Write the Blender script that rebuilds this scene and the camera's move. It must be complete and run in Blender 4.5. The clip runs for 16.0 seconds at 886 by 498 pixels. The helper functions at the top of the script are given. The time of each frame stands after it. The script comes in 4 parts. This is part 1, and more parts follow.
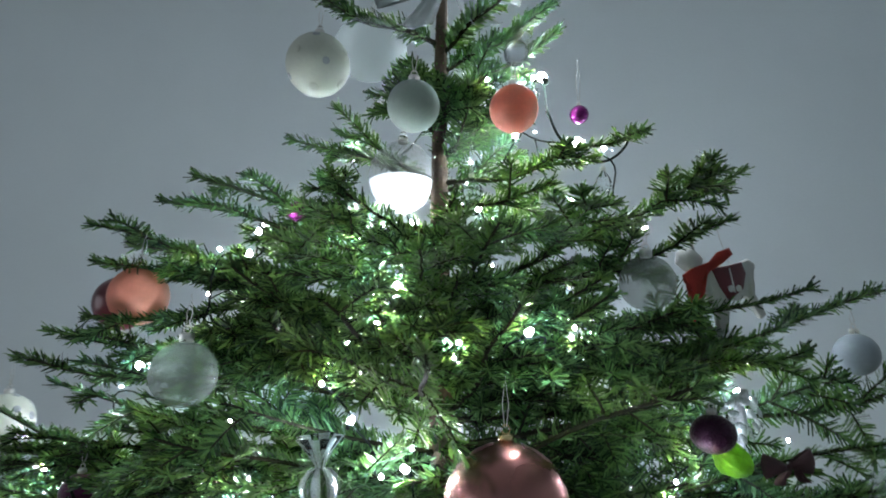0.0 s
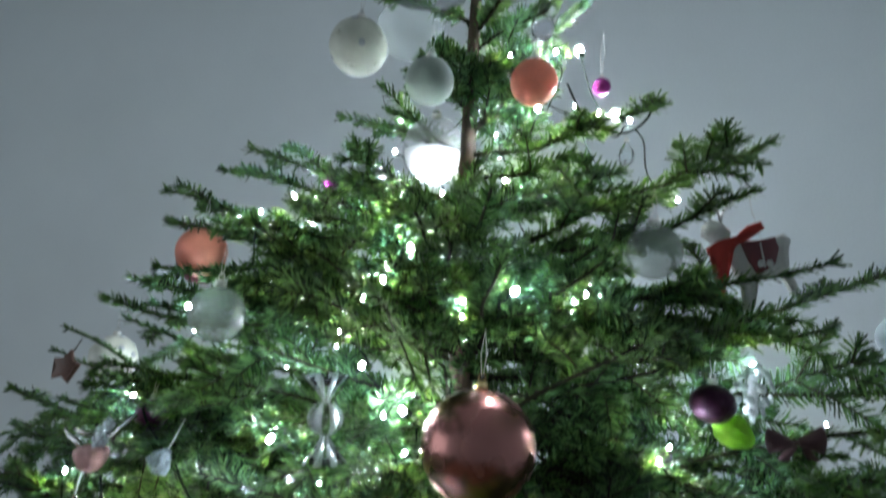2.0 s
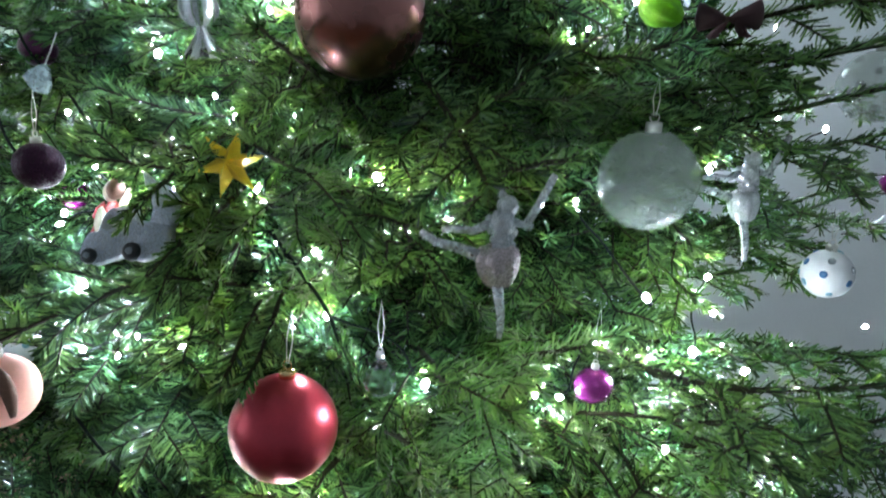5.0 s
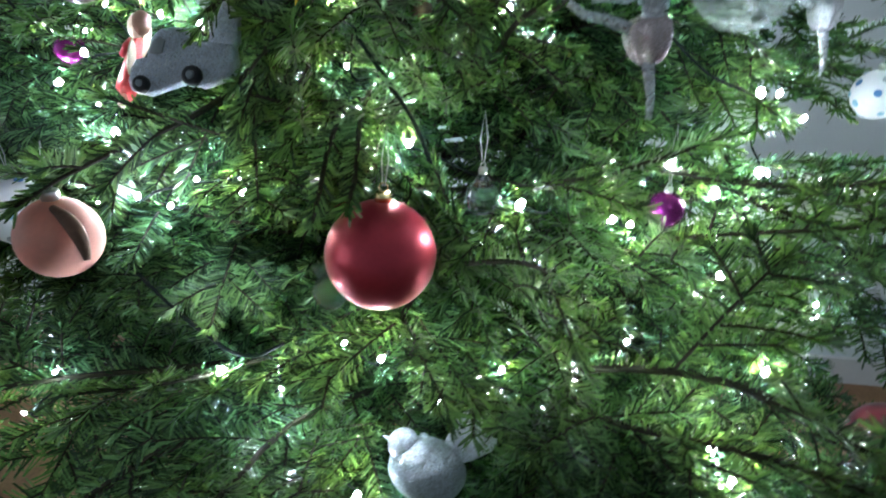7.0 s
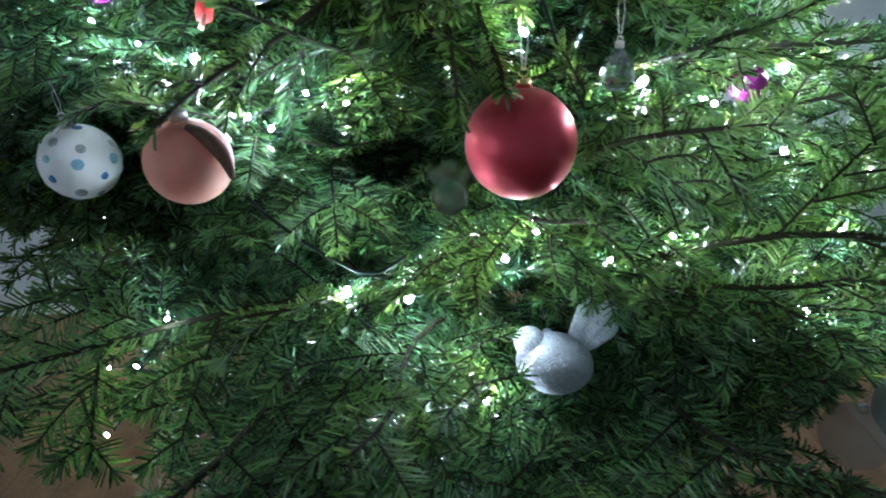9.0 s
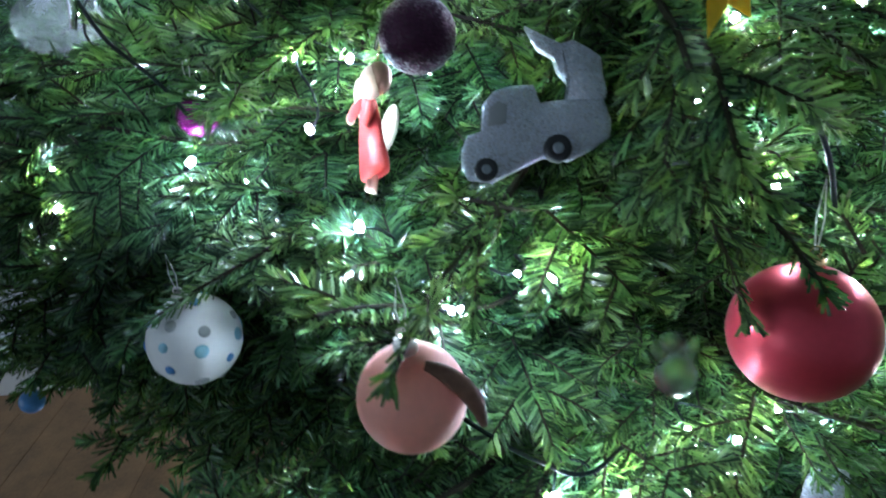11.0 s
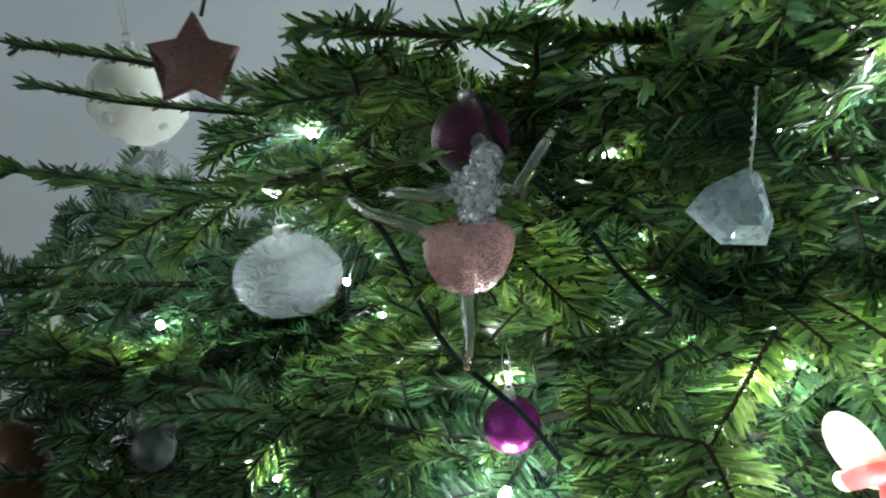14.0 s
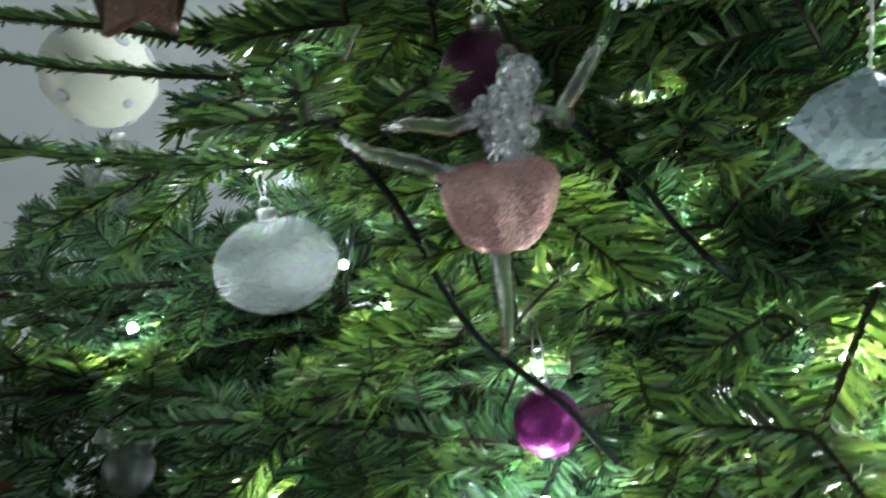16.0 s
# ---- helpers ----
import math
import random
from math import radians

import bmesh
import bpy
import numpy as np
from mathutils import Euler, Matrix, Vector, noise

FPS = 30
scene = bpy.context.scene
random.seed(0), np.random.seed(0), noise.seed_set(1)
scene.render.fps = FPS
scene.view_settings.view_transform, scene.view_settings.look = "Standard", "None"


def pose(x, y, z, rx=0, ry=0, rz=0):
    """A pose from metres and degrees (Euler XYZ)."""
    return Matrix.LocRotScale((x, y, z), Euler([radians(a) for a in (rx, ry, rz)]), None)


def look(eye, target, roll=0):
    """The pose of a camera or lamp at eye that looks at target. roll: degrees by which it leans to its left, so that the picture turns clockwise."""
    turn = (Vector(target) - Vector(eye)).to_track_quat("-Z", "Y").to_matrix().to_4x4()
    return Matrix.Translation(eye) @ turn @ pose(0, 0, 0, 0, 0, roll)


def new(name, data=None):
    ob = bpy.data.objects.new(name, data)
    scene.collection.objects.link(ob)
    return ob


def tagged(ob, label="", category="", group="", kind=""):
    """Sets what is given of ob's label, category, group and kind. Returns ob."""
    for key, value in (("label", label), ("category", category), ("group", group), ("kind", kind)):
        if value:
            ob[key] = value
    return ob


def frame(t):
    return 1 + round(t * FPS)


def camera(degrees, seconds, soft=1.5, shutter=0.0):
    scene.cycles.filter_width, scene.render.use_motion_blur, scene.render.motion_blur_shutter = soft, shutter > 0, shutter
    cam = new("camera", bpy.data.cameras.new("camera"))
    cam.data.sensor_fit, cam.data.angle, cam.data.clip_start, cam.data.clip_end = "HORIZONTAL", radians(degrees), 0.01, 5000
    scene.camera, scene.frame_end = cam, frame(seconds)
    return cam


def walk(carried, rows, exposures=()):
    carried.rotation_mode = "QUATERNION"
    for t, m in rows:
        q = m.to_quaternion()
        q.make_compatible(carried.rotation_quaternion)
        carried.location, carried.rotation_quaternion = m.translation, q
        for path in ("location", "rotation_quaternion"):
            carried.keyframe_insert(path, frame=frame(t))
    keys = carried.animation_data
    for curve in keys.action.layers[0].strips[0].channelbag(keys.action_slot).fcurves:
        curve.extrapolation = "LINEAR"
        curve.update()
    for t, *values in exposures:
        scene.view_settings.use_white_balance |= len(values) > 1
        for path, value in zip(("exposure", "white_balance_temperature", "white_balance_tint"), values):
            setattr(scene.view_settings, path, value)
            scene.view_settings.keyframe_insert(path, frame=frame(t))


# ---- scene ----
cam = camera(71.7, 16.0, soft=1.8, shutter=0.5)
PATH = [
    (0, (0.1967, 0.0636, 1.3559), (0.0559, 2.0189, 1.7524), 0.65),
    (0.5, (0.2472, 0.0563, 1.3684), (-0.0643, 1.9893, 1.7762), 3.07),
    (1, (0.2524, 0.0522, 1.3732), (-0.0359, 1.9139, 2.0444), 4.21),
    (1.5, (0.2954, 0.0318, 1.3724), (-0.1790, 1.8982, 1.9121), 4.35),
    (2, (0.3007, 0.0432, 1.3340), (-0.2193, 1.9456, 1.6662), 4.12),
    (2.5, (0.3069, 0.0524, 1.3144), (-0.2274, 1.9759, 1.4366), 4.06),
    (3, (0.3212, 0.0652, 1.2968), (-0.2105, 1.9932, 1.2822), 2.97),
    (3.5, (0.3434, 0.0845, 1.2764), (-0.1917, 2.0063, 1.1333), 3.29),
    (4, (0.3646, 0.1056, 1.2547), (-0.0993, 2.0319, 0.9817), 1.80),
    (4.5, (0.3706, 0.1104, 1.2330), (-0.0835, 2.0231, 0.8652), 2.44),
    (4.7, (0.3723, 0.1109, 1.2257), (-0.0909, 2.0104, 0.8048), 2.07),
    (6.8, (0.2861, 0.0911, 1.1570), (0.0154, 1.9361, 0.4341), 1.84),
    (7, (0.2738, 0.0907, 1.1505), (0.0151, 1.9199, 0.3843), 0.68),
    (7.5, (0.2351, 0.0805, 1.1369), (0.0657, 1.8923, 0.3071), -3.80),
    (8, (0.2022, 0.0621, 1.1177), (0.1045, 1.8346, 0.1965), -4.99),
    (8.2, (0.1918, 0.0595, 1.1106), (0.1156, 1.8374, 0.1976), -4.24),
    (10.3, (0.0520, 0.1303, 1.1543), (-0.0019, 1.9229, 0.2690), -4.17),
    (10.5, (0.0386, 0.1563, 1.1668), (0.0194, 1.9456, 0.2735), -5.54),
    (11, (-0.0015, 0.1867, 1.1858), (0.0264, 1.9969, 0.3360), -5.81),
    (11.5, (-0.0507, 0.2111, 1.2013), (0.2237, 2.0048, 0.3603), -9.35),
    (12, (-0.1123, 0.2155, 1.2339), (0.1881, 2.0622, 0.5269), -13.82),
    (12.5, (-0.1587, 0.2262, 1.2716), (0.1554, 2.1119, 0.6836), -11.47),
    (13, (-0.1894, 0.2644, 1.2742), (-0.0803, 2.1811, 0.7135), -9.26),
    (13.5, (-0.1934, 0.3125, 1.2695), (-0.1811, 2.2401, 0.7365), -9.15),
    (14, (-0.1868, 0.3535, 1.2555), (-0.1970, 2.3111, 0.8461), -6.38),
    (14.5, (-0.1811, 0.3893, 1.2458), (-0.2189, 2.3485, 0.8454), -7.85),
    (15, (-0.1841, 0.4073, 1.2442), (-0.1760, 2.3787, 0.9068), -7.58),
    (15.5, (-0.1813, 0.4134, 1.2387), (-0.1381, 2.3805, 0.8801), -8.27),
    (16, (-0.1966, 0.3987, 1.2322), (-0.1933, 2.3584, 0.8330), -8.90),
]
EXPOSURES = [(0, 0.05, 6500, 11), (3, 0.2, 6500, 11), (6.8, 0.05, 6300, 10), (8.2, 0.1, 6250, 10), (10.3, 0.1, 5700, 10), (12, 0.05, 5950, 9), (13, 0.08, 6200, 10), (14.5, 0.35, 7000, 9), (16, 0.4, 7000, 8)]
walk(cam, [(t, look(eye, target, roll)) for t, eye, target, roll in PATH], EXPOSURES)
LED_STRENGTH, FILL_LIGHT_POWER, FILL = 1350.0, 20.0, 165

# ---- light ----
world = bpy.data.worlds.new("world")
world.use_nodes = True
scene.world = world
world.node_tree.nodes["Background"].inputs[0].default_value = (0.30, 0.38, 0.50, 1)
world.node_tree.nodes["Background"].inputs[1].default_value = 0.05

# Cool area lamp added as fill from the left; its source is unseen.
lamp_data = bpy.data.lights.new("fill_light", "AREA")
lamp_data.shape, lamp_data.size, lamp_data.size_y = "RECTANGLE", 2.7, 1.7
lamp_data.energy, lamp_data.color = FILL_LIGHT_POWER, (0.80, 0.92, 1.0)
fill_lamp = new("fill_light", lamp_data)
fill_lamp.matrix_world = look((-3.17, -0.75, 1.4), (0.3, -0.75, 1.4))


# ---- materials ----
def link(nt, a, b):
    nt.links.new(a, b)


def material(name, colour, rough=0.5, metal=0.0, vary=0.25, scale=30.0, bump=0.15, bump_scale=300.0, spec=0.5, through_light=0.0,
             glass=0.0, coat=0.0, second=None, island=0.0, sheen=0.0, clear=0.0, pass_tint=(1, 1, 1)):
    """A procedural surface: a base colour varied at two scales, with fine relief."""
    m = bpy.data.materials.new(name)
    m.use_nodes = True
    nt = m.node_tree
    n = nt.nodes
    p = n["Principled BSDF"]
    tc = n.new("ShaderNodeTexCoord")
    big, fine = n.new("ShaderNodeTexNoise"), n.new("ShaderNodeTexNoise")
    big.inputs["Scale"].default_value, big.inputs["Detail"].default_value = scale, 5
    fine.inputs["Scale"].default_value, fine.inputs["Detail"].default_value = bump_scale, 3
    link(nt, tc.outputs["Object"], big.inputs["Vector"])
    link(nt, tc.outputs["Object"], fine.inputs["Vector"])
    ramp = n.new("ShaderNodeValToRGB")
    a = [max(0, c * (1 - vary)) for c in colour]
    b = second or [min(1, c * (1 + vary)) for c in colour]
    ramp.color_ramp.elements[0].position, ramp.color_ramp.elements[1].position = 0.32, 0.68
    ramp.color_ramp.elements[0].color, ramp.color_ramp.elements[1].color = (*a, 1), (*b, 1)
    mixf = n.new("ShaderNodeMath")
    mixf.operation = "MULTIPLY_ADD"
    mixf.inputs[1].default_value = 0.35
    link(nt, fine.outputs["Fac"], mixf.inputs[0])
    sub = n.new("ShaderNodeMath")
    sub.operation = "MULTIPLY_ADD"
    sub.inputs[1].default_value, sub.inputs[2].default_value = 0.65, 0.0
    link(nt, big.outputs["Fac"], sub.inputs[0])
    if island:
        geo = n.new("ShaderNodeNewGeometry")
        mixi = n.new("ShaderNodeMath")
        mixi.operation = "MULTIPLY_ADD"
        mixi.inputs[1].default_value, mixi.inputs[2].default_value = island, -island / 2
        link(nt, geo.outputs["Random Per Island"], mixi.inputs[0])
        addi = n.new("ShaderNodeMath")
        link(nt, mixi.outputs[0], addi.inputs[0])
        link(nt, sub.outputs[0], addi.inputs[1])
        link(nt, addi.outputs[0], mixf.inputs[2])
    else:
        link(nt, sub.outputs[0], mixf.inputs[2])
    link(nt, mixf.outputs[0], ramp.inputs["Fac"])
    link(nt, ramp.outputs["Color"], p.inputs["Base Color"])
    rr = n.new("ShaderNodeMapRange")
    rr.inputs["To Min"].default_value, rr.inputs["To Max"].default_value = max(0.02, rough - 0.08), min(1, rough + 0.10)
    link(nt, big.outputs["Fac"], rr.inputs["Value"])
    link(nt, rr.outputs[0], p.inputs["Roughness"])
    p.inputs["Metallic"].default_value = metal
    p.inputs["Specular IOR Level"].default_value = spec
    p.inputs["Coat Weight"].default_value = coat
    p.inputs["Transmission Weight"].default_value = glass
    p.inputs["Sheen Weight"].default_value = sheen
    if bump:
        bp = n.new("ShaderNodeBump")
        bp.inputs["Strength"].default_value, bp.inputs["Distance"].default_value = bump, 0.001
        link(nt, fine.outputs["Fac"], bp.inputs["Height"])
        link(nt, bp.outputs[0], p.inputs["Normal"])
    if through_light:
        tr = n.new("ShaderNodeBsdfTranslucent")
        tint = n.new("ShaderNodeVectorMath")
        tint.operation = "MULTIPLY"
        tint.inputs[1].default_value = pass_tint
        link(nt, ramp.outputs["Color"], tint.inputs[0])
        link(nt, tint.outputs[0], tr.inputs["Color"])
        mx = n.new("ShaderNodeMixShader")
        mx.inputs[0].default_value = through_light
        link(nt, p.outputs[0], mx.inputs[1])
        link(nt, tr.outputs[0], mx.inputs[2])
        link(nt, mx.outputs[0], n["Material Output"].inputs["Surface"])
    if clear:
        tp, mc = n.new("ShaderNodeBsdfTransparent"), n.new("ShaderNodeMixShader")
        mc.inputs[0].default_value = clear
        out = n["Material Output"].inputs["Surface"]
        link(nt, out.links[0].from_socket, mc.inputs[1])
        link(nt, tp.outputs[0], mc.inputs[2])
        link(nt, mc.outputs[0], out)
    return m


def glitter(name, colour, cell=1400.0, metal=0.75, rough=0.22, strength=0.9, glass=0.0):
    """Glitter dust: every grain is a small facet with a tilt of its own."""
    m = bpy.data.materials.new(name)
    m.use_nodes = True
    nt = m.node_tree
    n = nt.nodes
    p = n["Principled BSDF"]
    tc, vo = n.new("ShaderNodeTexCoord"), n.new("ShaderNodeTexVoronoi")
    vo.inputs["Scale"].default_value = cell
    link(nt, tc.outputs["Object"], vo.inputs["Vector"])
    geo, sub, mul, add, nor = (n.new("ShaderNodeNewGeometry"), n.new("ShaderNodeVectorMath"), n.new("ShaderNodeVectorMath"),
                               n.new("ShaderNodeVectorMath"), n.new("ShaderNodeVectorMath"))
    sub.operation, mul.operation, add.operation, nor.operation = "SUBTRACT", "SCALE", "ADD", "NORMALIZE"
    sub.inputs[1].default_value = (0.5, 0.5, 0.5)
    mul.inputs["Scale"].default_value = strength
    link(nt, vo.outputs["Color"], sub.inputs[0])
    link(nt, sub.outputs[0], mul.inputs[0])
    link(nt, mul.outputs[0], add.inputs[0])
    link(nt, geo.outputs["Normal"], add.inputs[1])
    link(nt, add.outputs[0], nor.inputs[0])
    link(nt, nor.outputs[0], p.inputs["Normal"])
    hsv, sep = n.new("ShaderNodeHueSaturation"), n.new("ShaderNodeSeparateColor")
    hsv.inputs["Color"].default_value = (*colour, 1)
    mr = n.new("ShaderNodeMapRange")
    mr.inputs["To Min"].default_value, mr.inputs["To Max"].default_value = 0.6, 1.35
    link(nt, vo.outputs["Color"], sep.inputs[0])
    link(nt, sep.outputs[0], mr.inputs["Value"])
    link(nt, mr.outputs[0], hsv.inputs["Value"])
    link(nt, hsv.outputs[0], p.inputs["Base Color"])
    p.inputs["Metallic"].default_value, p.inputs["Roughness"].default_value = metal, rough
    p.inputs["Transmission Weight"].default_value = glass
    return m


def glow(name, colour, strength):
    m = bpy.data.materials.new(name)
    m.use_nodes = True
    p = m.node_tree.nodes["Principled BSDF"]
    p.inputs["Base Color"].default_value = (0.9, 0.9, 0.9, 1)
    p.inputs["Emission Color"].default_value = (*colour, 1)
    p.inputs["Emission Strength"].default_value = strength
    return m


NEEDLE = material("fir_needles", (0.036, 0.098, 0.060), 0.25, vary=0.5, scale=9, bump=0.2, bump_scale=500, spec=0.8, through_light=0.40,
                  second=(0.084, 0.220, 0.096), island=0.6, pass_tint=(2.1, 1.3, 0.40))
BARK = material("fir_bark", (0.075, 0.050, 0.032), 0.85, vary=0.5, scale=60, bump=0.9, bump_scale=350)
TWIG = material("fir_twig", (0.020, 0.021, 0.010), 0.85, vary=0.4, scale=90, bump=0.5, bump_scale=600, spec=0.15)
WALL = material("painted_plaster", (0.68, 0.745, 0.765), 0.75, vary=0.05, scale=2.2, bump=0.25, bump_scale=140)
CEILING = material("ceiling_paint", (0.76, 0.77, 0.78), 0.85, vary=0.04, scale=1.7, bump=0.2, bump_scale=160)
OAK = material("oak_boards", (0.30, 0.165, 0.075), 0.42, vary=0.35, scale=14, bump=0.2, bump_scale=120)
SKIRT = material("white_gloss_paint", (0.74, 0.75, 0.75), 0.4, vary=0.04, bump=0.05)
CABLE = material("dark_green_cable", (0.004, 0.010, 0.006), 0.6, vary=0.2, bump=0.1, spec=0.12)
LED = glow("led_light", (0.84, 0.95, 1.06), LED_STRENGTH)
SILVER = material("silver_cap_metal", (0.72, 0.71, 0.68), 0.28, 1.0, vary=0.1, bump=0.2)
GOLD = material("gold_cap_metal", (0.75, 0.58, 0.28), 0.25, 1.0, vary=0.1, bump=0.2)
THREAD = material("silver_thread", (0.55, 0.55, 0.52), 0.4, 0.3, vary=0.1)
GREEN_THREAD = material("dark_thread", (0.03, 0.04, 0.03), 0.7)
RED = material("satin_red_lacquer", (0.62, 0.055, 0.085), 0.33, 0.55, vary=0.10, scale=25, bump=0.05, coat=0.2)
PEACH = material("matt_peach_glass", (0.78, 0.38, 0.30), 0.6, vary=0.08, scale=40, bump=0.1, through_light=0.15)
CORAL = material("coral_glass", (0.78, 0.30, 0.20), 0.5, vary=0.08, scale=40, bump=0.08, through_light=0.2)
COPPER = material("rose_copper_satin", (0.42, 0.19, 0.17), 0.26, 1.0, vary=0.06, scale=20, bump=0.0)
PEARL = material("pearl_white_glass", (0.55, 0.58, 0.49), 0.35, vary=0.08, scale=45, bump=0.06, coat=0.3)
SAGE = material("matt_sage_glass", (0.38, 0.46, 0.40), 0.62, vary=0.08, scale=60, bump=0.12, through_light=0.15)
FROST = material("frosted_white_glass", (0.24, 0.29, 0.26), 0.30, vary=0.08, scale=20, bump=0.05, through_light=0.2, clear=0.55, coat=0.6)
MILK = material("milky_glass", (0.36, 0.41, 0.41), 0.40, vary=0.12, scale=50, bump=0.3, bump_scale=700, through_light=0.30, clear=0.66)
SMOKE = material("grey_blue_glass", (0.25, 0.30, 0.33), 0.35, vary=0.1, scale=50, bump=0.05, coat=0.3)
MOON = material("blue_grey_satin_glass", (0.44, 0.48, 0.54), 0.4, vary=0.06, scale=50, bump=0.05, through_light=0.1)
WHITE = material("white_enamel", (0.80, 0.82, 0.84), 0.4, vary=0.04, scale=50, bump=0.1)
BLUE = material("blue_enamel", (0.06, 0.20, 0.45), 0.3, vary=0.2)
TEAL = material("pale_blue_enamel", (0.25, 0.50, 0.62), 0.3, vary=0.2)
GREYDOT = material("dove_grey_enamel", (0.35, 0.38, 0.40), 0.35, vary=0.1)
BROWN = material("brown_glitter_wood", (0.16, 0.085, 0.055), 0.7, vary=0.3, bump=0.6)
BRONZE = material("bronze_glass", (0.20, 0.115, 0.07), 0.3, 0.5, vary=0.15)
DARKRED = material("dark_red_glass", (0.11, 0.016, 0.022), 0.3, 0.2, vary=0.15, coat=0.4)
PLUM = glitter("plum_glitter", (0.040, 0.006, 0.028), metal=0.5, rough=0.4, strength=0.6)
WINE = glitter("wine_glitter", (0.055, 0.006, 0.034), cell=2600, metal=0.5, rough=0.3, strength=0.5)
MAGENTA = glitter("magenta_glitter", (0.26, 0.024, 0.20), cell=2300, metal=0.65, rough=0.24, strength=0.45)
PINKGLIT = glitter("dusky_pink_glitter", (0.62, 0.36, 0.34), cell=2000, metal=0.25, rough=0.24, strength=0.95)
PALEGLIT = glitter("pale_pink_glitter", (0.74, 0.62, 0.64), cell=1500, metal=0.5, rough=0.22, strength=1.0)
SNOWGLIT = glitter("white_glitter", (0.56, 0.61, 0.70), cell=1100, metal=0.1, rough=0.35, strength=0.9)
ICEGLIT = glitter("silver_glitter", (0.80, 0.84, 0.88), cell=2300, metal=0.55, rough=0.2, strength=1.1)
SPARKLE = glitter("sparkling_glass", (0.88, 0.94, 1.0), cell=700, metal=0.45, rough=0.10, strength=1.0, glass=0.5)
CRYSTAL = glitter("pale_blue_crystal", (0.70, 0.86, 0.95), cell=420, metal=0.0, rough=0.10, strength=0.45, glass=0.65)
GINGER = glitter("brown_glitter", (0.15, 0.075, 0.055), cell=900, metal=0.1, rough=0.5, strength=0.5)
GLASS = material("clear_glass", (0.96, 0.98, 1.0), 0.04, vary=0.01, glass=1.0, bump=0.25, bump_scale=60)
ICE = material("iced_glass", (0.93, 0.97, 1.0), 0.06, vary=0.03, glass=1.0, bump=1.0, bump_scale=420)
LIME = material("lime_glass", (0.34, 0.62, 0.06), 0.3, vary=0.2, scale=90, through_light=0.5)
THIN = material("thin_clear_glass", (0.50, 0.50, 0.50), 0.10, vary=0.05, bump=0.0, spec=0.8, clear=0.70)
SNOW = material("glowing_snow", (0.80, 0.82, 0.82), 0.7, vary=0.05, scale=80, bump=0.6, bump_scale=500, through_light=0.6)
YELLOW = material("yellow_card", (0.80, 0.55, 0.02), 0.55, vary=0.12, scale=80, through_light=0.25)
FABRIC = material("white_organza", (0.28, 0.31, 0.31), 0.7, vary=0.10, scale=60, bump=0.5, bump_scale=900, through_light=0.45, sheen=0.3, clear=0.18)
PLUMFAB = material("plum_ribbon", (0.07, 0.030, 0.035), 0.7, vary=0.2, bump=0.4, bump_scale=700)
SCARF = material("red_felt", (0.36, 0.030, 0.020), 0.8, vary=0.15, bump=0.4)
REDWOOD = material("red_painted_wood", (0.58, 0.040, 0.036), 0.45, vary=0.12, scale=60, bump=0.1)
CREAM = material("cream_painted_wood", (0.60, 0.52, 0.37), 0.55, vary=0.08)
SKIN = material("bare_beech_wood", (0.62, 0.42, 0.32), 0.6, vary=0.1)
HAIR = material("brown_painted_wood", (0.24, 0.11, 0.07), 0.6, vary=0.2)
GREYWHITE = material("whitewashed_wood", (0.55, 0.55, 0.53), 0.7, vary=0.1)
BLACK = material("black_enamel", (0.012, 0.014, 0.018), 0.3, vary=0.2)
DARKSTAR = material("dark_pewter", (0.05, 0.055, 0.06), 0.45, 0.6, vary=0.3)


# ---- mesh helpers ----
def part(name, bm, mat, parent=None, label="", smooth=True):
    me = bpy.data.meshes.new(name)
    bm.to_mesh(me)
    bm.free()
    for x in (mat if isinstance(mat, (list, tuple)) else [mat]):
        me.materials.append(x)
    if smooth:
        me.polygons.foreach_set("use_smooth", [True] * len(me.polygons))
    ob = new(name, me)
    if parent:
        ob.parent = parent
    if label:
        ob["label"] = label
    return ob


def thing(name, m, label, category, group=""):
    root = new(name)
    root.empty_display_size = 0.01
    root.matrix_world = m
    return tagged(root, label, category, group)


def lathe(bm, profile, seg=32, m=Matrix(), flute=0.0, flutes=8, mat=0):
    """Turns a profile of (radius, height) round z; flute ripples the radius."""
    rings = []
    for r, z in profile:
        if r < 1e-6:
            rings.append([bm.verts.new(m @ Vector((0, 0, z)))])
            continue
        ring = []
        for k in range(seg):
            a = 2 * math.pi * k / seg
            q = r * (1 + flute * math.cos(flutes * a))
            ring.append(bm.verts.new(m @ Vector((q * math.cos(a), q * math.sin(a), z))))
        rings.append(ring)
    for a, b in zip(rings, rings[1:]):
        for k in range(seg):
            l = (k + 1) % seg
            if len(a) == 1 and len(b) > 1:
                fc = bm.faces.new((a[0], b[l], b[k]))
            elif len(b) == 1 and len(a) > 1:
                fc = bm.faces.new((a[k], a[l], b[0]))
            elif len(a) > 1:
                fc = bm.faces.new((a[k], a[l], b[l], b[k]))
            else:
                continue
            fc.material_index = mat
    return bm


def ball(bm, r, m=Matrix(), seg=40, rings=20, squash=1.0, mat=0):
    return lathe(bm, [(r * math.sin(math.pi * k / rings), -r * squash * math.cos(math.pi * k / rings)) for k in range(rings + 1)], seg, m, mat=mat)


